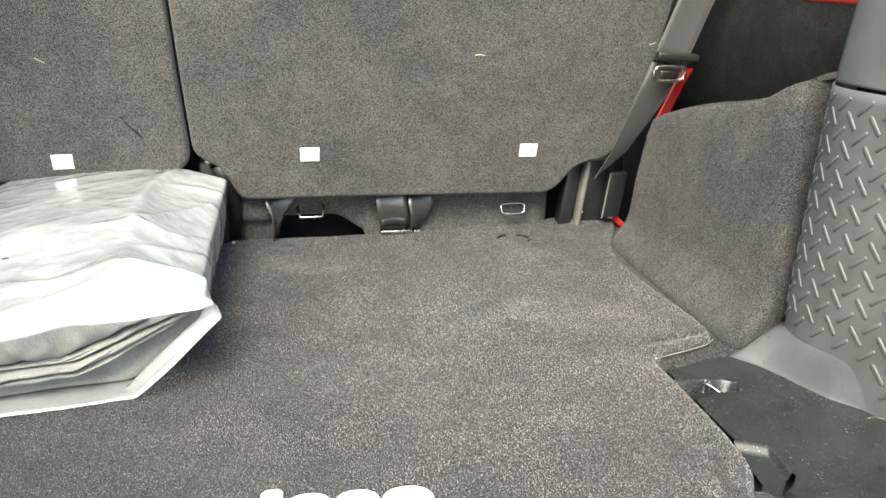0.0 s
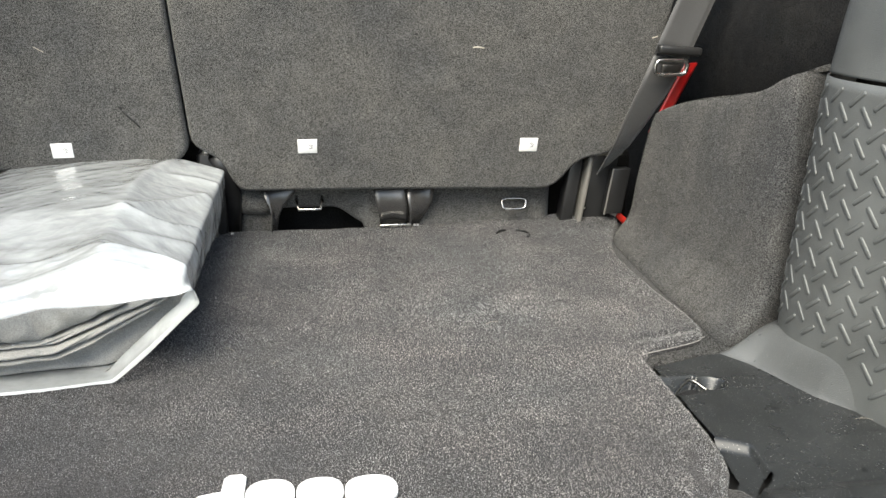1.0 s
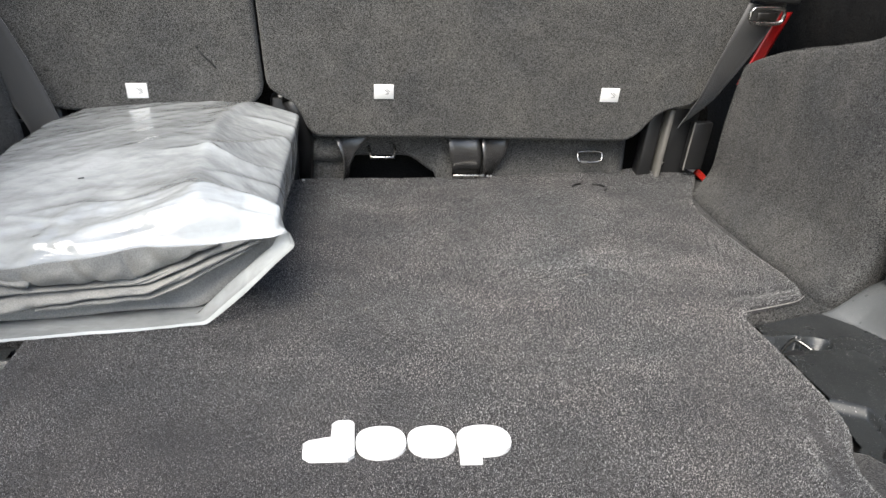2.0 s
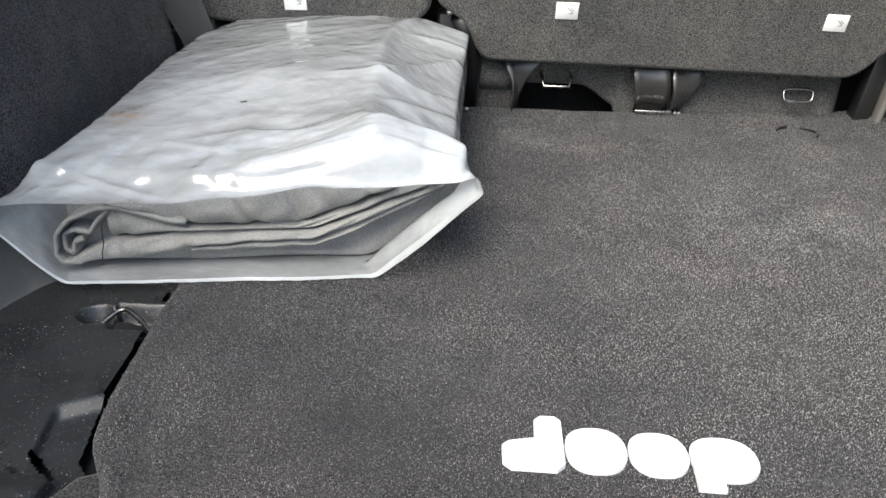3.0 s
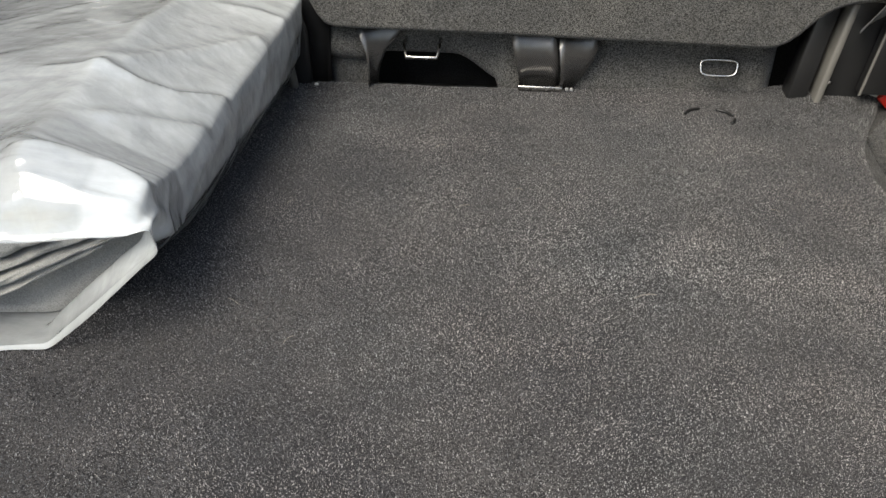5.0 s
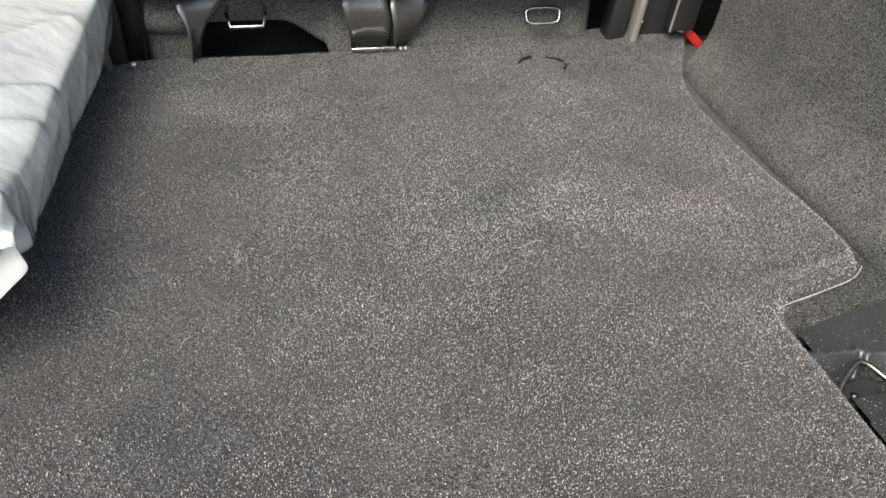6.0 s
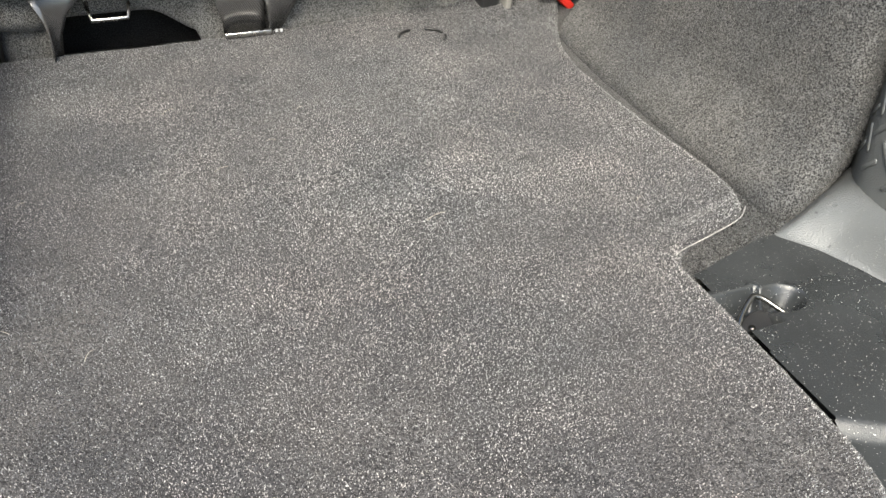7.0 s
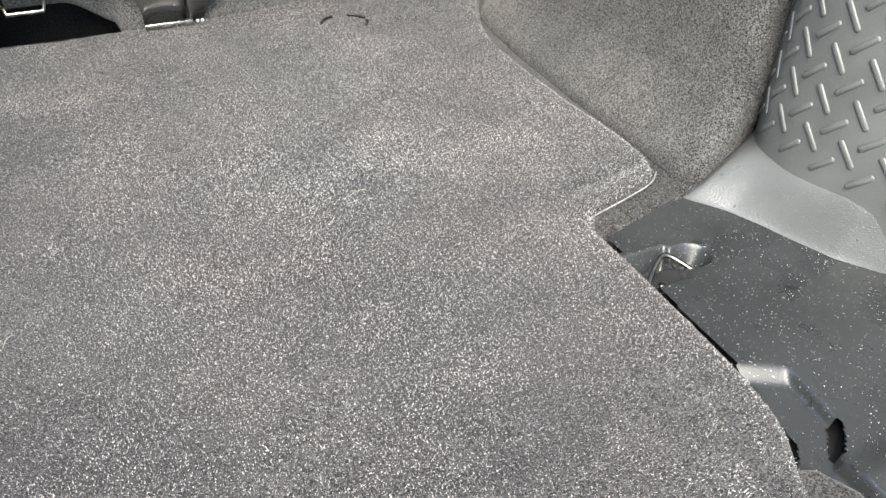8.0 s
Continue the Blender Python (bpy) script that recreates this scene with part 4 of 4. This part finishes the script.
def film_point(k, n, v, p):
    x, y, z = p
    f = k / n
    up = smooth(0.01, 0.07, f) * smooth(0.50, 0.40, f)
    side = smooth(0.86, 0.97, f) + smooth(0.09, 0.02, f) if f > 0.8 or f < 0.1 else smooth(0.42, 0.48, f) * smooth(0.60, 0.54, f)
    q = Vector(p)
    along = y - 0.123 * x
    lip = 1 - smooth(0.0, 0.03, v)
    soft_fold = 0.0012 * noise.noise(Vector((x * 6, along * 7, 1.0))) + 0.0005 * noise.noise(Vector((x * 19 + along * 9, along * 22, 5.0)))
    crumple = 0.0007 * crease(x, along, 0.5, 0.07) + 0.0009 * crease(x, along, 0.95, 0.09) + 0.0007 * crease(x, along, -0.5, 0.08) + 0.0004 * noise.noise(Vector((x * 45, along * 60, 9.0)))
    # rows of folds parallel to the mouth behind the lip
    front = smooth(0.012, 0.03, v) * smooth(0.17, 0.10, v)
    right = 0.18 + 0.82 * smooth(-0.42, -0.30, x)
    fold_rows = 0.0040 * (0.5 - abs(noise.noise(Vector((x * 5, along * 40, 3)))) * 2.8) * right + 0.0012 * (0.4 - abs(noise.noise(Vector((x * 9, along * 80, 13)))) * 2.2) * right + 0.0008 * crease(x, along, 0.08, 0.014) * right
    # crackled slack film over the rolled end
    left = smooth(-0.30, -0.40, x) * smooth(0.22, 0.06, v)
    crackle = 0.0022 * crease(x, along, 0.3, 0.035) + 0.0020 * crease(x, along, -0.35, 0.03) + 0.0016 * crease(x, along, 1.1, 0.03)
    dz = up * (soft_fold * (1 - lip) + crumple * (1 - 0.7 * lip) + fold_rows * front + crackle * left * (1 - lip) + lip * 0.003 * noise.noise(Vector((x * 16, 0, 2))))
    dz += smooth(0.015, 0.05, f) * smooth(0.50, 0.40, f) * pleat(x, y) * (1 - 0.6 * lip)
    dx = side * (0.004 * noise.noise(q * 9) + 0.0012 * crease(y, z, 0.5, 0.05)) * (1 - 0.8 * lip)
    return (x + dx, y + 0.003 * lip * noise.noise(q * 22), max(0.0025, z + dz))


bag = thing("plastic_bag", None, None, "milky translucent polythene bag lying open-mouthed on mat", "bag")
NK, NV = 300, 240
rows = [[film_point(k, NK, j / NV, p) for k, p in enumerate(bag_section(j / NV, NK))] for j in range(NV + 1)]
mouth = rows[0]
last = rows[-1]
cx, cy, cz = [sum(p[i] for p in last) / len(last) for i in range(3)]
rows.append([(cx + (x - cx) * 0.6, cy + 0.006, cz + (z - cz) * 0.6) for x, y, z in last])
rows.append([(cx + (x - cx) * 0.1, cy + 0.008, cz + (z - cz) * 0.1) for x, y, z in last])
part("film", grid(rows, True), POLYTHENE, bag)
# cut hem round the mouth, turned out wide at its free side
mc = Vector((sum(p[0] for p in mouth) / NK, 0, sum(p[2] for p in mouth) / NK))
hem = []
for f in (0.0, 0.35, 0.7, 1.0):
    ring = []
    for k, (x, y, z) in enumerate(mouth):
        u = k / NK
        wide = 0.0022 + 0.0080 * (smooth(0.90, 0.95, u) + smooth(0.05, 0.0, u)) + 0.0018 * smooth(0.56, 0.60, u) * smooth(0.95, 0.90, u)
        d = Vector((x - mc.x, 0, (z - mc.z) * 2.2)).normalized()
        bend = math.sin(f * 1.3)
        ring.append((x + d.x * wide * 0.5 * bend, y - wide * 0.9 * f + 0.0009 * f * noise.noise((x * 90, z * 90, 4)), max(0.0022, z + d.z * wide * 0.5 * bend + 0.0003)))
    hem.append(ring)
part("hem", grid(hem, True), HEM, bag, "whiter cut edge round the bag mouth")
part("speck", tube([(-0.367, 0.994, 0.1445), (-0.364, 0.995, 0.1448), (-0.361, 0.9965, 0.1448)], 0.0008, 5), BLACK_PLASTIC, bag, "small dark speck on the film")

cover = thing("folded_cover", None, None, "folded grey fabric cover inside the polythene bag", "cover")
# bulk of the bundle
rows = [bag_section(0.07 + 0.89 * j / 60, 96, 0.007) for j in range(61)]
rows = [[(max(-0.517, x) + 0.003 * noise.noise((x * 12, y * 12, z * 12)), y, z + 0.004 * noise.noise((x * 9, y * 9, 30)) - 0.004 - 0.010 * smooth(0.06, 0.12, z) * smooth(1.02, 0.94, y)) for x, y, z in r] for r in rows]
first, last = rows[0], rows[-1]


def closed_end(loop, f, dy):
    cx, cy, cz = [sum(p[i] for p in loop) / len(loop) for i in range(3)]
    return [(cx + (x - cx) * f, y + dy, cz + (z - cz) * f) for x, y, z in loop]


rows = [closed_end(first, 0.1, 0.012), closed_end(first, 0.9, 0.004), *rows, closed_end(last, 0.1, 0.004)]
part("main_roll", grid(rows, True), FABRIC, cover)


def mouth_y(x):
    return 0.874 + 0.053 * (x + 0.55) / 0.43


def layer(top, bottom, seed, out=0.0, bulge=0.008, depth=0.06):
    """One layer of cloth across the mouth, between two sagging lines, rounded towards the viewer."""
    x0, x1 = max(top[0][0], bottom[0][0]), min(top[-1][0], bottom[-1][0])
    rows = []
    for i in range(121):
        u = i / 120
        x = x0 + (x1 - x0) * u
        zt = float(np.interp(x, [p[0] for p in top], [p[1] for p in top])) + 0.0012 * noise.noise((x * 45, seed, 0))
        zb = float(np.interp(x, [p[0] for p in bottom], [p[1] for p in bottom])) + 0.0012 * noise.noise((x * 45, seed, 5))
        h = max(0.0012, zt - zb)
        row = [(x, mouth_y(x) + depth, zt)]
        for k in range(17):
            a = math.pi * (k / 16 - 0.5)
            g = min(bulge, h * 0.8)
            pucker = 0.0032 * noise.noise((x * 42 + k * 0.10, k * 0.15, seed)) + 0.0045 * noise.noise((x * 16, k * 0.12, seed + 4)) - 0.006 * crease(x, k * 0.004, 1.2, 0.030) * (h > 0.012)
            row.append((x, mouth_y(x) - out + g * (1 - math.cos(a)) - pucker, (zt + zb) / 2 - h / 2 * math.sin(a)))
        row.append((x, mouth_y(x) + depth, zb))
        rows.append(row)
    for _ in range(2):
        rows = [[tuple(0.25 * np.array(a) + 0.5 * np.array(p) + 0.25 * np.array(c)) for a, p, c in zip(rows[max(0, i - 1)], rows[i], rows[min(120, i + 1)])] for i in range(121)]
    return grid(rows, True)


LIP = [(-0.475, 0.082), (-0.374, 0.083), (-0.340, 0.092), (-0.278, 0.095), (-0.203, 0.095)]
SAG_A = [(-0.475, 0.080), (-0.449, 0.067), (-0.402, 0.051), (-0.355, 0.050), (-0.296, 0.053), (-0.242, 0.071), (-0.203, 0.090)]
SAG_B = [(-0.512, 0.020), (-0.478, 0.036), (-0.446, 0.040), (-0.392, 0.047), (-0.338, 0.0465), (-0.282, 0.047), (-0.243, 0.062), (-0.157, 0.096)]
SAG_C = [(-0.522, 0.013), (-0.481, 0.013), (-0.402, 0.027), (-0.383, 0.031), (-0.333, 0.034), (-0.282, 0.036), (-0.243, 0.051), (-0.157, 0.093)]
SAG_D = [(-0.400, 0.024), (-0.333, 0.027), (-0.282, 0.030), (-0.243, 0.044), (-0.157, 0.090)]
upper_b = [(x, z - 0.0012) for x, z in SAG_A if -0.48 < x] + [(-0.157, 0.101)]
part("fold", layer(LIP, [(x, z + 0.0016) for x, z in SAG_A], 1, 0.004, 0.014), FABRIC, cover)
part("fold", layer(upper_b, [(x, z + 0.0016) for x, z in SAG_B], 2, -0.001), FABRIC, cover)
part("fold", layer([(x, z - 0.0014) for x, z in SAG_B], [(x, z + 0.0012) for x, z in SAG_C], 3, 0.002), FABRIC, cover)
part("fold", layer([(x, z - 0.0006) for x, z in SAG_C if x > -0.41], SAG_D, 4, -0.002), FABRIC, cover)


def polyline(points, n):
    """n + 1 even steps along straight pieces."""
    p = [np.array(q, float) for q in points]
    return [tuple(p[min(int(u), len(p) - 2)] + (p[min(int(u), len(p) - 2) + 1] - p[min(int(u), len(p) - 2)]) * (u - min(int(u), len(p) - 2))) for u in [k / n * (len(p) - 1) for k in range(n + 1)]]


def edge_sheet(line, y_front, deep, name, label):
    rows = []
    for m in range(9):
        rows.append([(x + 0.0030 * noise.noise((x * 60, z * 60, m * 0.6)), mouth_y(x) + y_front + deep * m / 8 + 0.003 * noise.noise((x * 30, z * 30, 2)), z + 0.0012 * noise.noise((z * 50, x * 50, m * 0.5))) for x, z in line])
    sheet = part(name, grid(rows), FABRIC, cover, label)
    mod = sheet.modifiers.new("thickness", "SOLIDIFY")
    mod.thickness, mod.offset = 0.0035, 0


edge_sheet(polyline([(-0.400, 0.058), (-0.440, 0.067), (-0.462, 0.075), (-0.478, 0.073), (-0.503, 0.063), (-0.519, 0.046), (-0.523, 0.027), (-0.517, 0.017), (-0.500, 0.017)], 60), -0.004, 0.06, "rolled_edge", "cloth edge folded round in a loop")
edge_sheet(polyline([(-0.472, 0.069), (-0.484, 0.057), (-0.492, 0.047), (-0.503, 0.050), (-0.514, 0.044), (-0.515, 0.028), (-0.509, 0.023), (-0.505, 0.036), (-0.497, 0.040)], 60), 0.002, 0.05, "inner_fold", "crumpled inner fold of the cloth")
part("stitch", tube([(-0.477, mouth_y(-0.477) - 0.0012, 0.060), (-0.4775, mouth_y(-0.477) - 0.0020, 0.048), (-0.478, mouth_y(-0.477) - 0.0008, 0.037), (-0.480, mouth_y(-0.48) - 0.0030, 0.026), (-0.4815, mouth_y(-0.48) - 0.0012, 0.014)], 0.0006, 5), BLACK_PLASTIC, cover, "dark stitched seam in the cloth")

# ---- lint and hairs on the mat and floor ----
def hair(x, y, z, l, ang, bend, r=0.00018):
    pts = []
    for k in range(7):
        u = k / 6 - 0.5
        pts.append((x + l * u * math.cos(ang) - bend * (0.25 - u * u) * math.sin(ang), y + l * u * math.sin(ang) + bend * (0.25 - u * u) * math.cos(ang), z + 0.0015 * (0.25 - u * u) * 4))
    thing("lint_hair", tube(pts, r, 5), LINT, "pale lint hair lying on the carpet mat", "lint", "lint hairs")


hair(0.243, 1.010, 0.0024, 0.020, 0.35, 0.003, 0.0003)
for k in range(9):
    hair(random.uniform(-0.10, 0.48), random.uniform(0.60, 1.35), 0.0024, random.uniform(0.006, 0.016), random.uniform(-1.2, 1.2), random.uniform(-0.003, 0.003), 0.00017)
hair(0.600, 0.725, -0.0085, 0.020, -0.25, 0.002)

# ---- carpet pile ----
def pile_mesh(name, P, N, length, width, brush, material, rng):
    """Loose fibres: one leaning blade at each point."""
    n = len(P)
    side = rng.normal(size=(n, 3))
    side -= N * np.sum(side * N, axis=1)[:, None]
    side /= np.linalg.norm(side, axis=1)[:, None]
    lean = rng.normal(size=(n, 3)) * 0.55 + brush
    lean -= N * np.sum(lean * N, axis=1)[:, None]
    tall = length * rng.uniform(0.55, 1.15, n)[:, None]
    base = P - N * 0.0006
    tip = base + (N * rng.uniform(0.55, 1.0, n)[:, None] + lean * 0.6) * tall
    w = width * rng.uniform(0.7, 1.3, n)[:, None]
    co = np.stack([base - side * w / 2, base + side * w / 2, tip], axis=1).reshape(-1, 3)
    me = bpy.data.meshes.new(name)
    me.vertices.add(3 * n)
    me.vertices.foreach_set("co", co.astype(np.float32).ravel())
    me.loops.add(3 * n)
    me.loops.foreach_set("vertex_index", np.arange(3 * n, dtype=np.int32))
    me.polygons.add(n)
    me.polygons.foreach_set("loop_start", np.arange(0, 3 * n, 3, dtype=np.int32))
    me.update(calc_edges=True)
    me.materials.append(material)
    return me


def pile_material(name, dark, light, warm, cool, wear=1.0, clump=1.0, dusty=None):
    """Fibres of several greys, tinted and worn in patches."""
    m, nt, b = mat(name)
    geo = nt.nodes.new("ShaderNodeNewGeometry")
    mid = tuple((d + l) * 0.46 for d, l in zip(dark, light))
    tone = ramp(nt, geo.outputs["Random Per Island"], [(0.05, dark), (0.50, mid), (0.95, light)])
    tint = ramp(nt, noise_tex(nt, 6.0, 3.0, 0.6), [(0.35, cool), (0.65, warm)])
    worn = ramp(nt, noise_tex(nt, 12.0, 4.0, 0.65), [(0.36, (1 - 0.36 * wear,) * 3), (0.64, (1 + 0.16 * wear,) * 3)])
    tuft = ramp(nt, noise_tex(nt, 410.0, 2.5, 0.7), [(0.41, (1 - 0.95 * clump,) * 3), (0.49, (1 - 0.05 * clump,) * 3), (0.58, (1 + 0.70 * clump,) * 3)])
    tone = mix_col(nt, tone, tuft, 1.0, "MULTIPLY")
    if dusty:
        # pale trodden patch with a ragged outline, the brighter light there painted in too
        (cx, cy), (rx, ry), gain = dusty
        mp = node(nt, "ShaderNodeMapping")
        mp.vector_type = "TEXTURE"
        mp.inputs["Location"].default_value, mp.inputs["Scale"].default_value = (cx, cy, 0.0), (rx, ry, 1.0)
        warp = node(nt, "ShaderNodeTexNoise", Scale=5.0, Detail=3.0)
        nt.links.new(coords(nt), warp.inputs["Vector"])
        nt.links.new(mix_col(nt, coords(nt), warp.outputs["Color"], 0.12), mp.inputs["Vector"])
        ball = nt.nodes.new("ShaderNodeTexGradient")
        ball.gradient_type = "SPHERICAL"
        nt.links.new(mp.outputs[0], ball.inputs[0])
        worn_and_lit = ramp(nt, ball.outputs["Fac"], [(0.0, (1, 1, 1)), (0.7, gain)])
        tone = mix_col(nt, tone, worn_and_lit, 1.0, "MULTIPLY")
    nt.links.new(mix_col(nt, mix_col(nt, tone, tint, 1.0, "MULTIPLY"), worn, 1.0, "MULTIPLY"), b.inputs["Base Color"])
    b.inputs["Roughness"].default_value = 0.85
    b.inputs["Specular IOR Level"].default_value = 0.05
    # thin fibres pass part of the light on
    thru = nt.nodes.new("ShaderNodeBsdfTranslucent")
    nt.links.new(b.inputs["Base Color"].links[0].from_socket, thru.inputs[0])
    both = node(nt, "ShaderNodeMixShader", Fac=0.45)
    nt.links.new(b.outputs[0], both.inputs[1])
    nt.links.new(thru.outputs[0], both.inputs[2])
    nt.links.new(both.outputs[0], nt.nodes["Material Output"].inputs[0])
    return m


# the mat's patch gain holds both wear and stronger light on the right
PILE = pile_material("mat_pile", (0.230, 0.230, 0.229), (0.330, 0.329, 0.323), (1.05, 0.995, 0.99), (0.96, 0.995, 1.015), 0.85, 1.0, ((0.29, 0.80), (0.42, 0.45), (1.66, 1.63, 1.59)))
ARCH_PILE = pile_material("arch_pile", (0.075, 0.075, 0.075), (0.175, 0.175, 0.170), (1.06, 1.0, 0.97), (0.97, 1.0, 1.0), 0.6, 1.0)
rng = np.random.default_rng(5)
gap = 0.00120
gx, gy = np.meshgrid(np.arange(-0.61, 0.61, gap), np.arange(0.37, 1.52, gap))
px = (gx + rng.uniform(-0.5, 0.5, gx.shape) * gap).ravel()
py = (gy + rng.uniform(-0.5, 0.5, gy.shape) * gap).ravel()
keep = ~((px < -0.20) & (py > 0.99))
for ex, ey, rx, ry in ((-0.0390, 0.6585, 0.0217, 0.0228), (0.0055, 0.6570, 0.0208, 0.0218), (0.0518, 0.6545, 0.0236, 0.0218)):
    keep &= np.abs((px - ex) / rx) ** 2.35 + np.abs((py - ey) / ry) ** 2.35 > 1
for x0, x1, y0, y1 in ((-0.106, -0.062, 0.636, 0.665), (-0.0815, -0.062, 0.636, 0.6935), (0.0275, 0.046, 0.623, 0.652)):
    keep &= ~((px > x0) & (px < x1) & (py > y0) & (py < y1))
px, py = px[keep], py[keep]
# even-odd test on a coarse raster of the outline
cell = 0.0015
nx, ny = int(1.24 / cell), int(1.18 / cell)
cxs, cys = -0.62 + (np.arange(nx) + 0.5) * cell, 0.355 + (np.arange(ny) + 0.5) * cell
mask = np.zeros((ny, nx), bool)
O = np.array(OUTLINE)
for (x0, y0), (x1, y1) in zip(O, np.roll(O, -1, axis=0)):
    if y0 == y1:
        continue
    rowsel = np.where((cys > min(y0, y1)) & (cys <= max(y0, y1)))[0]
    for r in rowsel:
        mask[r] ^= cxs < x0 + (cys[r] - y0) * (x1 - x0) / (y1 - y0)
depth = np.zeros(mask.shape)
for _ in range(6):
    inner = mask.copy()
    inner[1:] &= mask[:-1]
    inner[:-1] &= mask[1:]
    inner[:, 1:] &= mask[:, :-1]
    inner[:, :-1] &= mask[:, 1:]
    mask = inner
    depth += mask
row_of, col_of = np.clip(((py - 0.355) / cell).astype(int), 0, ny - 1), np.clip(((px + 0.62) / cell).astype(int), 0, nx - 1)
ok = depth[row_of, col_of] > 0
rim = (1 - depth[row_of, col_of][ok] / 6) ** 2 * 0.0065
px, py = px[ok], py[ok]
# height and brush direction from a coarse table
tx, ty = np.arange(-0.64, 0.66, 0.005), np.arange(0.34, 1.56, 0.005)
table = np.array([[(mat_z(x, y), noise.noise((x * 8, y * 8, 20)), noise.noise((x * 8, y * 8, 40))) for x in tx] for y in ty])
ix, iy = np.clip(((px + 0.64) / 0.005), 0, len(tx) - 2), np.clip(((py - 0.34) / 0.005), 0, len(ty) - 2)
i0, j0 = ix.astype(int), iy.astype(int)
fx, fy = (ix - i0)[:, None], (iy - j0)[:, None]
val = (table[j0, i0] * (1 - fx) + table[j0, i0 + 1] * fx) * (1 - fy) + (table[j0 + 1, i0] * (1 - fx) + table[j0 + 1, i0 + 1] * fx) * fy
P = np.stack([px, py, val[:, 0] - rim], axis=1)
N = np.tile(np.array([[0.0, 0.0, 1.0]]), (len(P), 1))
brush = np.stack([val[:, 1] * 0.7, val[:, 2] * 0.7 - 0.10, np.zeros(len(P))], axis=1)
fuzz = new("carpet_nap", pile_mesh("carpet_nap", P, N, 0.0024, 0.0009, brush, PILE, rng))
fuzz.parent = mat_root
tagged(fuzz, "short charcoal and grey carpet pile", kind="stuff")

for arch in [o for o in scene.objects if o.name.startswith("wheel_arch_cover")]:
    me = arch.data
    n = len(me.polygons)
    area, cen, nor = np.zeros(n), np.zeros(n * 3), np.zeros(n * 3)
    me.polygons.foreach_get("area", area)
    me.polygons.foreach_get("center", cen)
    me.polygons.foreach_get("normal", nor)
    cen, nor = cen.reshape(-1, 3), nor.reshape(-1, 3)
    area = area * (np.abs(cen[:, 0]) < 0.70) * (cen[:, 1] < 1.46) * (cen[:, 2] > -0.012)
    count = 210000 if cen[0, 0] > 0 else 120000
    pick = rng.choice(n, size=count, p=area / area.sum())
    quad = np.array([[me.vertices[k].co[:] for k in p.vertices] for p in me.polygons])
    u, v = rng.uniform(size=(2, count, 1))
    q = quad[pick]
    P = (q[:, 0] * (1 - u) + q[:, 1] * u) * (1 - v) + (q[:, 3] * (1 - u) + q[:, 2] * u) * v
    brush = np.tile(np.array([[0.0, -0.1, -0.35]]), (count, 1))
    fuzz = new("carpet_nap", pile_mesh("carpet_nap", P, nor[pick], 0.0024, 0.0008, brush, ARCH_PILE, rng))
    fuzz.parent = arch
    tagged(fuzz, "short charcoal carpet pile", kind="stuff")

# lining carpet bared in the notches of the mat
for lining in [o for o in scene.objects if o.name.startswith("floor_carpet")][:1]:
    for s in (-1, 1):
        count = 16000
        P = np.stack([s * rng.uniform(0.405, 0.60, count), rng.uniform(0.875, 0.965, count), np.full(count, -0.0085)], axis=1)
        P = P[P[:, 1] > np.interp(np.abs(P[:, 0]), [0.40, 0.43, 0.50, 0.57, 0.62], [0.873, 0.881, 0.903, 0.907, 0.93])]
        N = np.tile(np.array([[0.0, 0.0, 1.0]]), (len(P), 1))
        fuzz = new("carpet_nap", pile_mesh("carpet_nap", P, N, 0.0024, 0.0008, np.zeros((len(P), 3)), ARCH_PILE, rng))
        fuzz.parent = lining
        tagged(fuzz, "short charcoal carpet pile", kind="stuff")

# ---- raised bars of the corner trims ----
for side, root in trims:
    total = arc[-1]
    start = float(np.interp(-0.841, [-p[1] for p in column_line], arc))
    for col in range(-5, 22):
        s = start + 0.01735 * col - (0.011 if side < 0 else 0.0)
        if s < 0.05 or s > total - 0.08:
            continue
        for r in range(-2, 9):
            z = 0.073 + 0.034 * r + (0.017 if col % 2 else 0.0)
            if z > 0.338 or z < 0.02:
                continue
            u = float(np.interp(s, arc, [k / 150 for k in range(151)]))
            p, q, w = trim_point(u, z), trim_point(min(1, u + 0.004), z), trim_point(u, z + 0.004)
            t, v = (q - p).normalized(), (w - p).normalized()
            nrm = t.cross(v).normalized()
            if nrm.x > 0:
                nrm = -nrm
            if p.z < floor_z(p.x, p.y) + 0.012 if p.y < 0.96 else True:
                continue
            ang = radians(44 if col % 2 else 131)
            d = math.cos(ang) * t + math.sin(ang) * v
            p, d, nrm = [Vector((side * e.x, e.y, e.z)) for e in (p, d, nrm)]
            e2 = nrm.cross(d)
            bar = bpy.data.objects.new("tread_bar", bar_mesh)
            scene.collection.objects.link(bar)
            bar.parent = root
            bar.matrix_basis = Matrix.Translation(p - root.location + nrm * 0.0001) @ Matrix((d, e2, nrm)).transposed().to_4x4()
